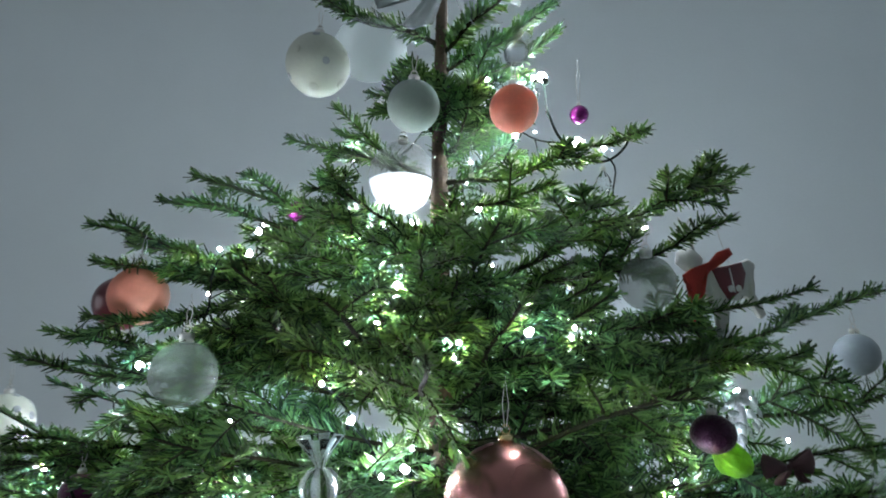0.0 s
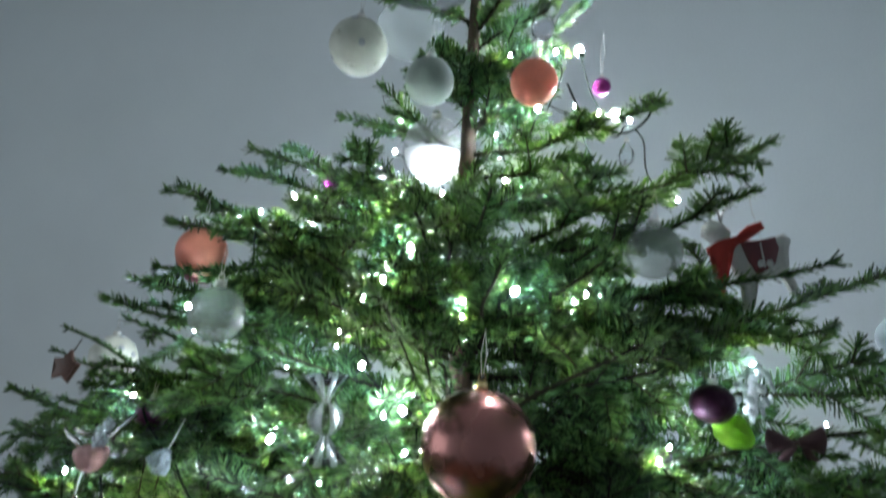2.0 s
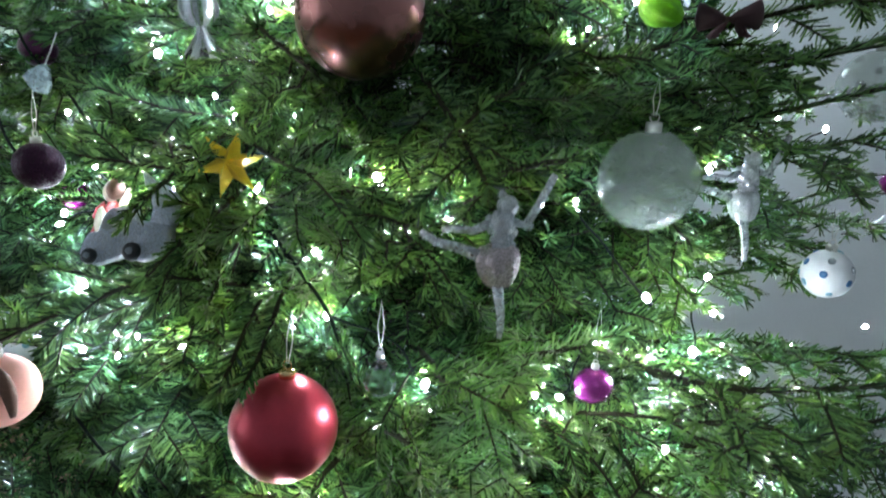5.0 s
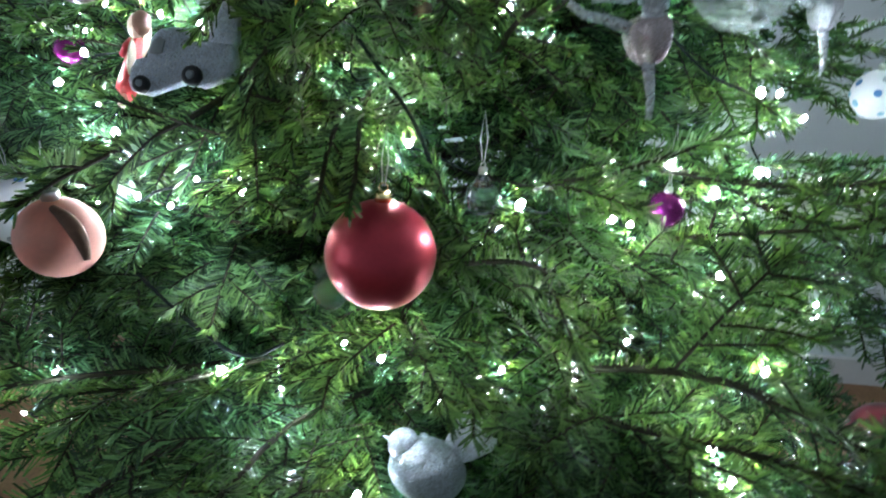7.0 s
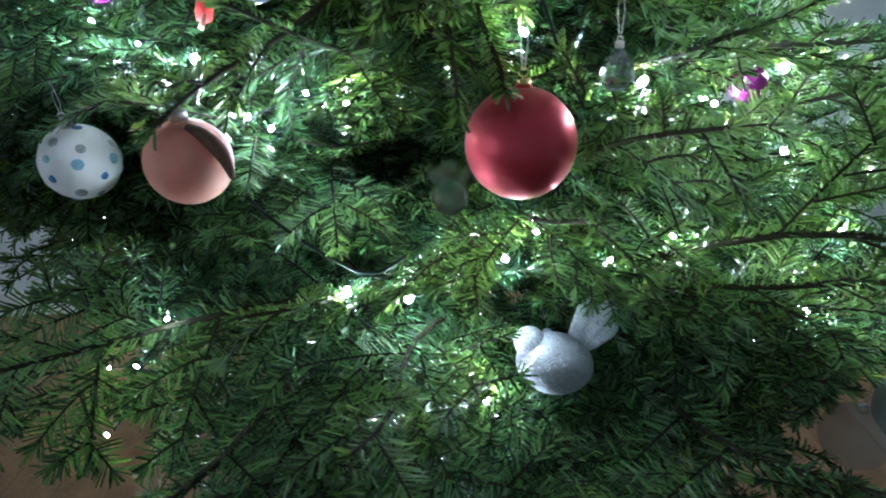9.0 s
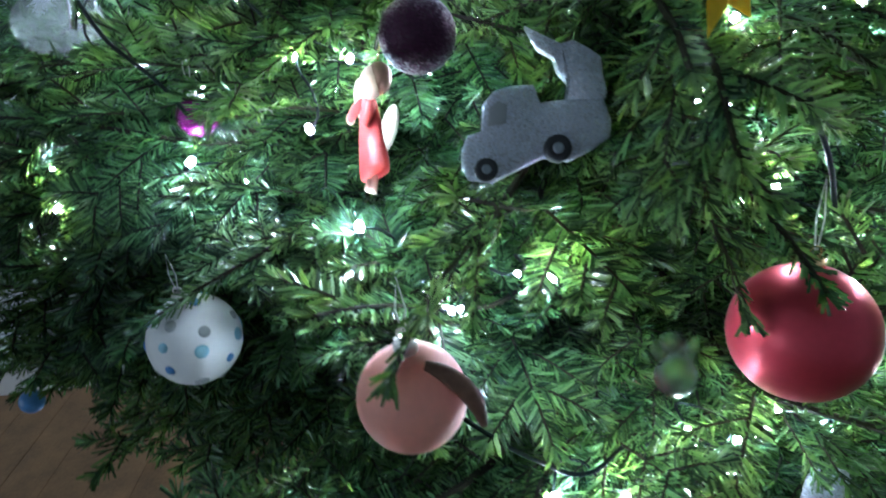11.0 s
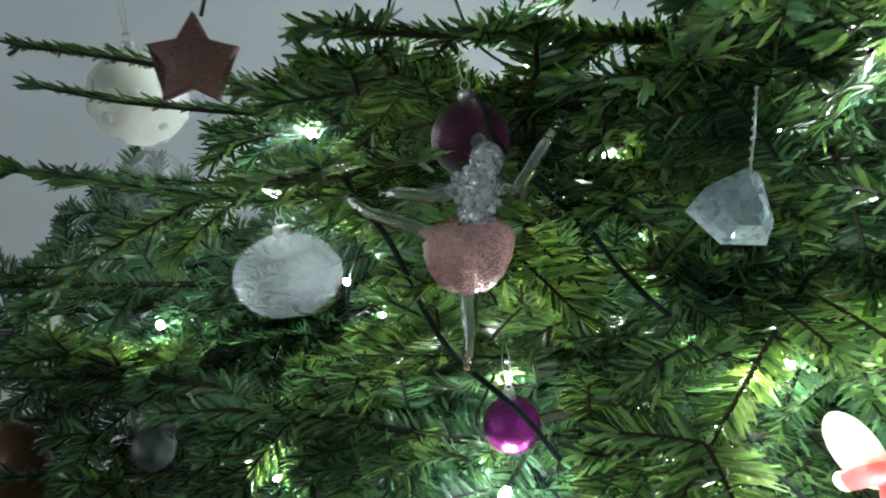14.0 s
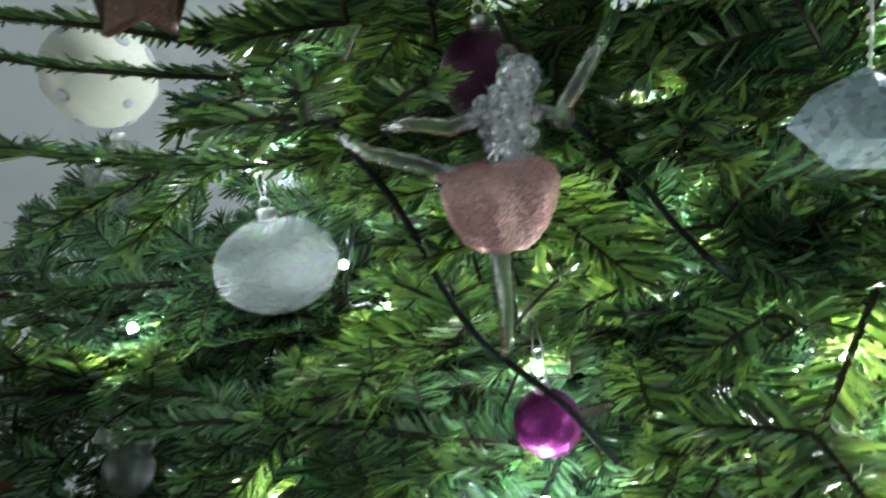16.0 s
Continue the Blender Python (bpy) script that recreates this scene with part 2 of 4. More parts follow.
def tube(bm, pts, r, seg=8, taper=1.0, mat=0):
    """A round bar along points."""
    pts = [Vector(p) for p in pts]
    rings, ref = [], Vector((0.31, 0.17, 0.93))
    for i, p in enumerate(pts):
        d = (pts[min(i + 1, len(pts) - 1)] - pts[max(i - 1, 0)]).normalized()
        s = d.cross(ref)
        if s.length < 0.05:
            s = d.cross(Vector((1, 0, 0)))
        s.normalize()
        u = s.cross(d)
        rad = (r[i] if isinstance(r, (list, tuple)) else r * (1 + (taper - 1) * i / (len(pts) - 1)))
        rings.append([bm.verts.new(p + (s * math.cos(2 * math.pi * k / seg) + u * math.sin(2 * math.pi * k / seg)) * rad) for k in range(seg)])
    for a, b in zip(rings, rings[1:]):
        for k in range(seg):
            bm.faces.new((a[k], a[(k + 1) % seg], b[(k + 1) % seg], b[k])).material_index = mat
    for ring, c in ((rings[0][::-1], pts[0]), (rings[-1], pts[-1])):
        bm.faces.new(ring).material_index = mat
    return bm


def slab(bm, outline, y0, y1, bevel=0.0, mat=0):
    """A flat board with the outline (x, z) between the depths y0 and y1, with softened edges."""
    n = len(outline)
    cx, cz = sum(p[0] for p in outline) / n, sum(p[1] for p in outline) / n
    rings = []
    for y, k in ((y0, 1), (y0 + bevel, 0), (y1 - bevel, 0), (y1, 1)):
        f = 1 - 0.08 * k * (bevel > 0)
        rings.append([bm.verts.new((cx + (x - cx) * f, y, cz + (z - cz) * f)) for x, z in outline])
    for a, b in zip(rings, rings[1:]):
        for k in range(n):
            bm.faces.new((a[k], a[(k + 1) % n], b[(k + 1) % n], b[k])).material_index = mat
    for ring in (rings[0][::-1], rings[-1]):
        bm.faces.new(ring).material_index = mat
    bmesh.ops.triangulate(bm, faces=[fc for fc in bm.faces if len(fc.verts) > 4])
    bmesh.ops.recalc_face_normals(bm, faces=bm.faces)
    return bm


def box(bm, lo, hi):
    m = Matrix.LocRotScale([(a + b) / 2 for a, b in zip(lo, hi)], None, [b - a for a, b in zip(lo, hi)])
    bmesh.ops.create_cube(bm, size=1, matrix=m)
    return bm


# ---- the room ----
X0, X1, Y0, Y1, H = -3.2, 2.2, -2.3, 1.95, 3.5
room = []


def wall(name, lo, hi, mat=WALL, label="", category="wall"):
    ob = part(name, box(bmesh.new(), lo, hi), mat, smooth=False)
    return tagged(ob, label or "pale blue-grey painted plaster wall", category, kind="structure")


wall("wall_north", (X0 - 0.12, Y1, 0), (X1 + 0.12, Y1 + 0.12, H))
# Pieces round an unseen opening, added as the place for the fill lamp.
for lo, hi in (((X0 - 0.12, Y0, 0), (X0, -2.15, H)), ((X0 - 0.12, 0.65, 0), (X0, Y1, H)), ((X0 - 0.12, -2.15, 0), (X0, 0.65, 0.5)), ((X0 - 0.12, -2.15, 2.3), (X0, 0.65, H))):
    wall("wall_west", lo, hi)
wall("wall_east", (X1, Y0, 0), (X1 + 0.12, Y1, H))
wall("wall_south", (X0 - 0.12, Y0 - 0.12, 0), (X1 + 0.12, Y0, H))
wall("ceiling", (X0 - 0.12, Y0 - 0.12, H), (X1 + 0.12, Y1 + 0.12, H + 0.1), CEILING, "white painted ceiling over the room", "ceiling")
floor = wall("floor", (X0 - 0.12, Y0 - 0.12, -0.12), (X1 + 0.12, Y1 + 0.12, -0.016), OAK, "warm brown oak board floor", "floor")
for lo, hi in (((X0, Y1 - 0.016, 0), (X1, Y1, 0.09)), ((X0, Y0, 0), (X0 + 0.016, Y1 - 0.016, 0.09)), ((X1 - 0.016, Y0, 0), (X1, Y1 - 0.016, 0.09))):
    wall("baseboard", lo, hi, SKIRT, "white painted baseboard along the wall", "baseboard")

# ---- the fir tree ----
rng = np.random.default_rng(7)
TX, TY = 0.160, 0.715


def trunk_at(z):
    return np.array((TX + 0.012 * math.sin(3 * z), TY - 0.05 * max(0.0, (z - 1.1)) / 0.6, z))


# Places on the room side from which the ornaments hang free of twigs.
A, B, C, D, E = (np.array(p) for p in ((0.27, 0.045, 1.37), (0.35, 0.10, 1.25), (0.22, 0.075, 1.13), (0.0, 0.18, 1.18), (-0.18, 0.36, 1.25)))
F, G, H2 = np.array((-0.15, 0.23, 1.26)), np.array((0.20, 0.065, 1.356)), np.array((0.31, 0.06, 1.30))
FRONT = np.array([A, B, (0.29, 0.09, 1.16), C, (0.11, 0.09, 1.13), D, (-0.08, 0.21, 1.22), F, (-0.19, 0.30, 1.27), E, (-0.18, 0.41, 1.24)])
ROOM = np.array([0.31, 0.31, 0.30, 0.30, 0.28, 0.25, 0.23, 0.22, 0.20, 0.17, 0.16])  # free space round those places
KEEP = []  # centre, radius, place from which it shows


def keep(c, r, views):
    for v in views:
        KEEP.append((np.array(c, float), r, {"A": A, "B": B, "C": C, "D": D, "E": E, "F": F, "G": G, "H": H2}[v]))


keep((0.025, 0.632, 1.664), .0325, "AG")
keep((0.071, 0.672, 1.703), .028, "AG")
keep((0.133, 0.565, 1.586), .0232, "AG")
keep((0.224, 0.626, 1.609), .0238, "AG")
keep((0.290, 0.647, 1.611), .012, "AG")
keep((-0.131, 0.619, 1.424), .012, "AG")
keep((-0.027, 0.512, 1.353), .02, "AG")
keep((0.341, 0.621, 1.437), .0252, "AG")
keep((0.575, 0.729, 1.379), .0215, "A")
keep((0.391, 0.627, 1.307), .019, "AB")
keep((0.210, 0.516, 1.266), .0438, "AB")
keep((0.406, 0.550, 1.163), .0338, "B")
keep((0.580, 0.704, 1.072), .02, "B")
keep((0.603, 0.741, 1.235), .03, "B")
keep((0.385, 0.579, 0.993), .012, "B")
keep((-0.163, 0.644, 1.099), .016, "EF")
keep((0.001, 0.452, 1.159), .0155, "BF")
keep((0.183, 0.446, 0.995), .0378, "BCD")
keep((-0.019, 0.416, 1.005), .0258, "CD")
keep((-0.169, 0.547, 0.970), .0308, "CD")
keep((0.591, 0.545, 0.665), .04, "C")
keep((0.550, 0.563, 0.616), .034, "C")
keep((-0.292, 0.748, 1.167), .038, "E")
keep((-0.388, 0.797, 1.293), .037, "E")
keep((-0.533, 0.759, 1.042), .035, "F")
keep((0.108, 0.680, 1.558), .037, "AG")
keep((0.246, 0.460, 1.036), .014, "BC")
keep((0.316, 0.672, 1.549), .012, "A")
keep((0.182, 0.662, 1.539), .013, "A")
keep((-0.180, 0.559, 1.208), .030, "E")
keep((-0.153, 0.556, 1.246), .012, "E")
keep((-0.163, 0.556, 1.232), .008, "E")
keep((0.326, 0.410, 1.134), .026, "B")
keep((0.482, 0.611, 1.144), .030, "B")
keep((-0.373, 0.690, 1.084), .016, "E")
keep((0.135, 0.481, 0.947), .015, "CD")
keep((0.228, 0.647, 1.680), .015, "A")
keep((0.211, 0.464, 0.811), .034, "C")
keep((-0.092, 0.549, 1.217), .020, "E")
keep((-0.279, 0.610, 1.289), .02, "AE")
keep((0.136, 0.469, 1.167), .004, "B")
keep((0.073, 0.538, 1.272), .030, "AB")
keep((0.408, 0.633, 1.285), .016, "B")
keep((0.431, 0.669, 1.318), .024, "AB")
keep((0.158, 0.626, 1.759), .022, "A")
keep((0.112, 0.622, 1.770), .036, "A")
keep((0.208, 0.630, 1.764), .034, "A")
keep((0.460, 0.648, 1.279), .018, "AB")
keep((-0.031, 0.545, 1.107), .032, "DEF")
keep((0.052, 0.471, 1.108), .034, "DF")
keep((0.447, 0.717, 1.453), .036, "AB")
keep((-0.222, 0.608, 1.229), -0.004, "E")
keep((-0.216, 0.606, 1.219), -0.004, "E")
keep((-0.210, 0.604, 1.209), -0.004, "E")
keep((-0.205, 0.602, 1.194), -0.004, "E")
keep((-0.199, 0.599, 1.180), -0.004, "E")
keep((-0.194, 0.598, 1.170), -0.004, "E")
keep((-0.189, 0.596, 1.160), -0.004, "E")
keep((-0.183, 0.595, 1.153), -0.004, "E")
keep((-0.176, 0.593, 1.146), -0.004, "E")
keep((-0.162, 0.603, 1.244), -0.004, "E")
keep((-0.153, 0.605, 1.234), -0.004, "E")
keep((-0.144, 0.607, 1.223), -0.004, "E")
keep((-0.136, 0.608, 1.213), -0.004, "E")
keep((-0.127, 0.610, 1.204), -0.004, "E")
keep((-0.119, 0.612, 1.193), -0.004, "E")
keep((-0.110, 0.614, 1.181), -0.004, "E")
keep((-0.097, 0.615, 1.167), -0.004, "E")
keep((-0.084, 0.616, 1.153), -0.004, "E")
keep((-0.059, 0.618, 1.142), -0.004, "E")
LEDS_TOP = [(0.108, 0.680, 1.536), (0.244, 0.634, 1.645), (0.198, 0.627, 1.641), (0.226, 0.650, 1.591), (0.288, 0.666, 1.591), (0.319, 0.679, 1.587), (0.181, 0.664, 1.568), (0.189, 0.693, 1.527), (0.374, 0.744, 1.518), (0.119, 0.686, 1.510), (0.091, 0.678, 1.506), (0.046, 0.621, 1.495), (0.075, 0.644, 1.484), (0.204, 0.771, 1.480), (-0.004, 0.580, 1.477), (0.049, 0.602, 1.474), (-0.036, 0.575, 1.460), (0.004, 0.579, 1.450), (0.119, 0.594, 1.431), (0.026, 0.573, 1.428), (0.281, 0.660, 1.400), (0.110, 0.547, 1.393), (0.272, 0.619, 1.388), (0.229, 0.535, 1.387), (0.173, 0.594, 1.381), (-0.290, 0.766, 1.381), (0.082, 0.572, 1.379), (0.168, 0.614, 1.369), (-0.075, 0.536, 1.359), (-0.005, 0.557, 1.358)]
LEDS_UPPER = [(0.059, 0.580, 1.346), (0.435, 0.682, 1.342), (-0.185, 0.697, 1.338), (-0.074, 0.664, 1.322), (0.086, 0.577, 1.317), (-0.217, 0.803, 1.300), (-0.101, 0.782, 1.299), (-0.206, 0.752, 1.297), (0.390, 0.646, 1.292), (-0.079, 0.634, 1.291), (0.526, 0.788, 1.288), (0.133, 0.563, 1.282), (0.113, 0.571, 1.275), (-0.277, 0.717, 1.271), (-0.119, 0.685, 1.270), (0.356, 0.622, 1.268), (0.046, 0.794, 1.258), (0.346, 0.602, 1.258), (-0.252, 0.690, 1.256), (0.029, 0.564, 1.253), (0.137, 0.565, 1.247), (-0.047, 0.681, 1.245), (-0.004, 0.588, 1.242), (-0.053, 0.771, 1.236), (-0.078, 0.778, 1.230), (0.050, 0.572, 1.230), (-0.297, 0.748, 1.224), (0.054, 0.675, 1.215), (0.052, 0.584, 1.208), (-0.261, 0.766, 1.204)]
LEDS_MIDDLE = [(0.564, 0.880, 1.202), (-0.030, 0.744, 1.201), (0.141, 0.556, 1.196), (0.615, 0.884, 1.193), (0.075, 0.575, 1.192), (-0.206, 0.666, 1.185), (-0.160, 0.643, 1.185), (-0.083, 0.655, 1.182), (-0.140, 0.730, 1.174), (0.598, 0.889, 1.170), (0.459, 0.639, 1.165), (-0.002, 0.675, 1.153), (0.210, 0.551, 1.153), (0.149, 0.482, 1.149), (-0.373, 0.729, 1.148), (-0.226, 0.717, 1.147), (0.359, 0.565, 1.144), (0.253, 0.544, 1.142), (-0.074, 0.580, 1.141), (-0.043, 0.606, 1.133), (-0.234, 0.752, 1.131), (0.007, 0.579, 1.126), (-0.161, 0.666, 1.114), (-0.216, 0.711, 1.114), (-0.064, 0.531, 1.107), (0.147, 0.509, 1.105), (-0.037, 0.662, 1.104), (0.408, 0.488, 1.099), (0.171, 0.523, 1.097), (-0.336, 0.712, 1.092)]
LEDS_LOW = [(0.465, 0.615, 1.082), (-0.011, 0.744, 1.079), (0.460, 0.549, 1.074), (-0.171, 0.628, 1.070), (-0.299, 0.677, 1.064), (0.264, 0.463, 1.064), (0.191, 0.500, 1.056), (-0.136, 0.630, 1.050), (-0.044, 0.522, 1.049), (0.382, 0.578, 1.030), (-0.307, 0.677, 1.030), (0.042, 0.481, 1.028), (0.270, 0.486, 1.021), (0.004, 0.467, 1.018), (0.462, 0.614, 1.018), (0.635, 0.743, 1.014), (0.066, 0.501, 1.013), (0.330, 0.508, 1.006), (0.010, 0.494, 1.002), (0.280, 0.485, 1.000), (0.430, 0.613, 0.998), (0.504, 0.708, 0.993), (0.341, 0.559, 0.988), (-0.077, 0.528, 0.988), (0.359, 0.578, 0.979), (0.137, 0.505, 0.971), (0.590, 0.791, 0.968), (0.555, 0.810, 0.926), (0.197, 0.473, 0.919), (0.454, 0.632, 0.915)]
LEDS_BASE = [(0.144, 0.478, 0.906), (0.174, 0.473, 0.898), (0.548, 0.645, 0.887), (0.055, 0.454, 0.887), (0.364, 0.549, 0.886), (0.321, 0.535, 0.878), (-0.080, 0.447, 0.876), (0.100, 0.460, 0.875), (0.263, 0.512, 0.872), (0.487, 0.573, 0.854), (-0.110, 0.439, 0.840), (0.436, 0.516, 0.811), (-0.139, 0.421, 0.790), (0.452, 0.505, 0.790), (0.083, 0.430, 0.782), (0.155, 0.454, 0.780)]
# Unseen lamps added on the far side to brighten the wall.
HIDDEN_LEDS_BACK = []
for k in range(44):
    z = 0.55 + 1.12 * k / 43
    r = float(np.interp(z, (0.5, 1.2, 1.5, 1.7), (0.50, 0.40, 0.22, 0.08)))
    a = radians(108 + 75 * math.sin(k * 1.9))
    HIDDEN_LEDS_BACK.append((0.16 + r * math.cos(a), 0.70 + r * math.sin(a), z))
# Lamps added out of sight among the left twigs to brighten the needles.
HIDDEN_LEDS_SIDE = [(-0.04, 0.665, 1.275), (-0.095, 0.69, 1.225), (0.0, 0.645, 1.245), (-0.13, 0.70, 1.28), (0.02, 0.66, 1.17)]
# Unseen lamps added behind the crown to throw light on the wall.
HIDDEN_LEDS_CROWN = [(0.165, 0.715, 1.815), (0.262, 0.730, 1.695), (0.130, 0.735, 1.665), (0.305, 0.760, 1.625), (-0.10, 0.80, 1.50)]


def thinned(run, lo, hi):
    """Every second lamp only, on one stretch across the fir."""
    return [p for k, p in enumerate(run) if not lo < p[0] < hi or k % 2 == 0]


LEDS_TOP, LEDS_UPPER, LEDS_MIDDLE, LEDS_LOW = thinned(LEDS_TOP, -1, 0.1), thinned(LEDS_UPPER, -1, 0.1), thinned(LEDS_MIDDLE, -1, -0.15), thinned(LEDS_LOW, 0.1, 0.35)
LED_RUNS = [LEDS_TOP, LEDS_UPPER, LEDS_MIDDLE, LEDS_LOW, LEDS_BASE, HIDDEN_LEDS_SIDE, HIDDEN_LEDS_BACK, HIDDEN_LEDS_CROWN]
for run_of in LED_RUNS[:-3]:
    for k, p in enumerate(run_of):
        if p[0] < 0.1 and k % 2:
            continue
        view = "AGH" if p[2] > 1.33 else "E" if p[0] < -0.12 and p[2] > 1.05 else "BH" if p[2] > 1.1 else "C"
        keep(p, -0.003, view)


KC, KR, KE = np.array([k[0] for k in KEEP]), np.array([k[1] for k in KEEP]), np.array([k[2] for k in KEEP])
KV = KE - KC
SOLID_C, SOLID_R = KC[KR > 0], KR[KR > 0]
KL = (KV ** 2).sum(1)


def clear_of(pts, margin):
    """How many of the points lie in the open front of an ornament."""
    q = pts[:, None, :] - KC[None]
    s = np.clip((q * KV).sum(2) / KL, 0, 1)
    dist = np.linalg.norm(q - s[..., None] * KV, axis=2)
    return (dist < KR * (1 - 0.9 * s) + margin * (1 - 0.6 * s)).any(1)


def near_path(pts):
    d = np.linalg.norm(pts[:, None, :] - FRONT[None], axis=2) - ROOM
    return d.min()


class Spray:
    """Gathers the stems and needles of one branch."""

    def __init__(self, bent=True, brush=0.25, low=25):
        self.bent, self.brush, self.low = bent, brush, low
        self.sv, self.sf, self.nv = [], [], []

    def stem(self, pts, r0, r1, seg=5):
        base = sum(len(v) for v in self.sv)
        n = len(pts)
        d = np.gradient(pts, axis=0)
        d /= np.linalg.norm(d, axis=1)[:, None] + 1e-9
        s = np.cross(d, (0.21, 0.13, 0.97))
        s /= np.linalg.norm(s, axis=1)[:, None] + 1e-9
        u = np.cross(s, d)
        r = np.linspace(r0, r1, n)[:, None]
        ring = [pts + (s * math.cos(2 * math.pi * k / seg) + u * math.sin(2 * math.pi * k / seg)) * r for k in range(seg)]
        self.sv.append(np.stack(ring, 1).reshape(-1, 3))
        for i in range(n - 1):
            for k in range(seg):
                l = (k + 1) % seg
                self.sf.append((base + i * seg + k, base + i * seg + l, base + (i + 1) * seg + l, base + (i + 1) * seg + k))

    def needles(self, pts, per_metre, size, up):
        seglen = np.linalg.norm(np.diff(pts, axis=0), axis=1)
        total = seglen.sum()
        n = int(total * per_metre)
        if n < 2:
            return
        s = (np.arange(n) + 0.5 * rng.random(n)) / n * total
        cum = np.concatenate([[0], np.cumsum(seglen)])
        p = np.stack([np.interp(s, cum, pts[:, k]) for k in range(3)], 1)
        d = np.gradient(pts, axis=0)
        d = np.stack([np.interp(s, cum, d[:, k]) for k in range(3)], 1)
        d /= np.linalg.norm(d, axis=1)[:, None] + 1e-9
        side = np.cross(d, up)
        side /= np.linalg.norm(side, axis=1)[:, None] + 1e-9
        top = np.cross(side, d)
        sgn = np.where(np.arange(n) % 2 == 0, 1.0, -1.0)
        phi = np.radians(rng.normal(10, 9 if self.bent else 15, n))
        brush = rng.random(n) < self.brush
        phi = np.where(brush, np.radians(rng.uniform(self.low, 110, n)), phi)
        tipness = s / total
        alpha = np.radians(rng.normal(60, 6, n) - 26 * tipness ** 3)
        lat = side * (sgn * np.cos(phi))[:, None] + top * np.sin(phi)[:, None]
        nd = d * np.cos(alpha)[:, None] + lat * np.sin(alpha)[:, None]
        ln = size * rng.uniform(0.72, 1.12, n) * (1 - 0.35 * tipness ** 4) * np.where(brush, 0.75, 1)
        w = np.cross(nd, top + 0.5 * rng.normal(0, 1, (n, 3)))
        w /= np.linalg.norm(w, axis=1)[:, None] + 1e-9
        w *= rng.uniform(0.00085, 0.00125, n)[:, None]
        bend = np.cross(w, nd)
        bend /= np.linalg.norm(bend, axis=1)[:, None] + 1e-9
        mid = p + nd * (0.55 * ln)[:, None]
        end = p + nd * ln[:, None] + bend * (ln * rng.uniform(-0.16, 0.10, n))[:, None]
        ok = ~self.inside(end) & ~self.inside(mid)
        v = np.stack([p - 0.45 * w, p + 0.45 * w, mid + w, mid - w, end + 0.45 * w, end - 0.45 * w] if self.bent else
                     [p - 0.75 * w, p + 0.75 * w, end + 0.7 * w, end - 0.7 * w], 1)
        self.nv.append(v[ok])
        # the bud end: a short rosette that points ahead
        m = 12
        t, e = d[-1], pts[-1]
        ph, al = rng.uniform(0, 2 * math.pi, m), np.radians(rng.uniform(8, 48, m))
        nd = t * np.cos(al)[:, None] + (side[-1] * np.cos(ph)[:, None] + top[-1] * np.sin(ph)[:, None]) * np.sin(al)[:, None]
        ln = size * rng.uniform(0.55, 0.85, m)[:, None]
        w = np.cross(nd, rng.normal(0, 1, (m, 3)))
        w *= 0.0012 / (np.linalg.norm(w, axis=1)[:, None] + 1e-9)
        p = np.repeat(e[None], m, 0) - t * rng.uniform(0, 0.006, m)[:, None]
        q = p + nd * ln
        ok = ~self.inside(q)
        mid = p + nd * ln * 0.55
        self.nv.append(np.stack([p - 0.45 * w, p + 0.45 * w, mid + w, mid - w, q + 0.45 * w, q - 0.45 * w] if self.bent else
                                [p - 0.75 * w, p + 0.75 * w, q + 0.7 * w, q - 0.7 * w], 1)[ok])

    @staticmethod
    def inside(p):
        return (np.linalg.norm(p[:, None, :] - SOLID_C[None], axis=2) < SOLID_R + 0.001).any(1)

    def build(self, parent):
        sv = np.concatenate(self.sv)
        me = bpy.data.meshes.new("branch")
        me.from_pydata(sv.tolist(), [], self.sf)
        me.materials.append(TWIG)
        br = new("branch", me)
        br.parent = parent
        if not self.nv:
            return br
        v = np.concatenate(self.nv)
        n = len(v)
        me = bpy.data.meshes.new("needles")
        k = v.shape[1]
        me.vertices.add(n * k)
        me.vertices.foreach_set("co", v.reshape(-1).astype(np.float32))
        idx = (np.arange(n)[:, None] * k + np.array([0, 1, 2, 3, 3, 2, 4, 5][:8 if k == 6 else 4])).reshape(-1)
        me.loops.add(len(idx))
        me.loops.foreach_set("vertex_index", idx.astype(np.int32))
        me.polygons.add(len(idx) // 4)
        me.polygons.foreach_set("loop_start", np.arange(0, len(idx), 4).astype(np.int32))
        me.update(calc_edges=True)
        me.materials.append(NEEDLE)
        ob = new("needles", me)
        ob.parent = br
        ob["kind"] = "stuff"
        return br


def curve(p0, p1, p2, n):
    t = np.linspace(0, 1, n)[:, None]
    return (1 - t) ** 2 * p0 + 2 * t * (1 - t) * p1 + t ** 2 * p2


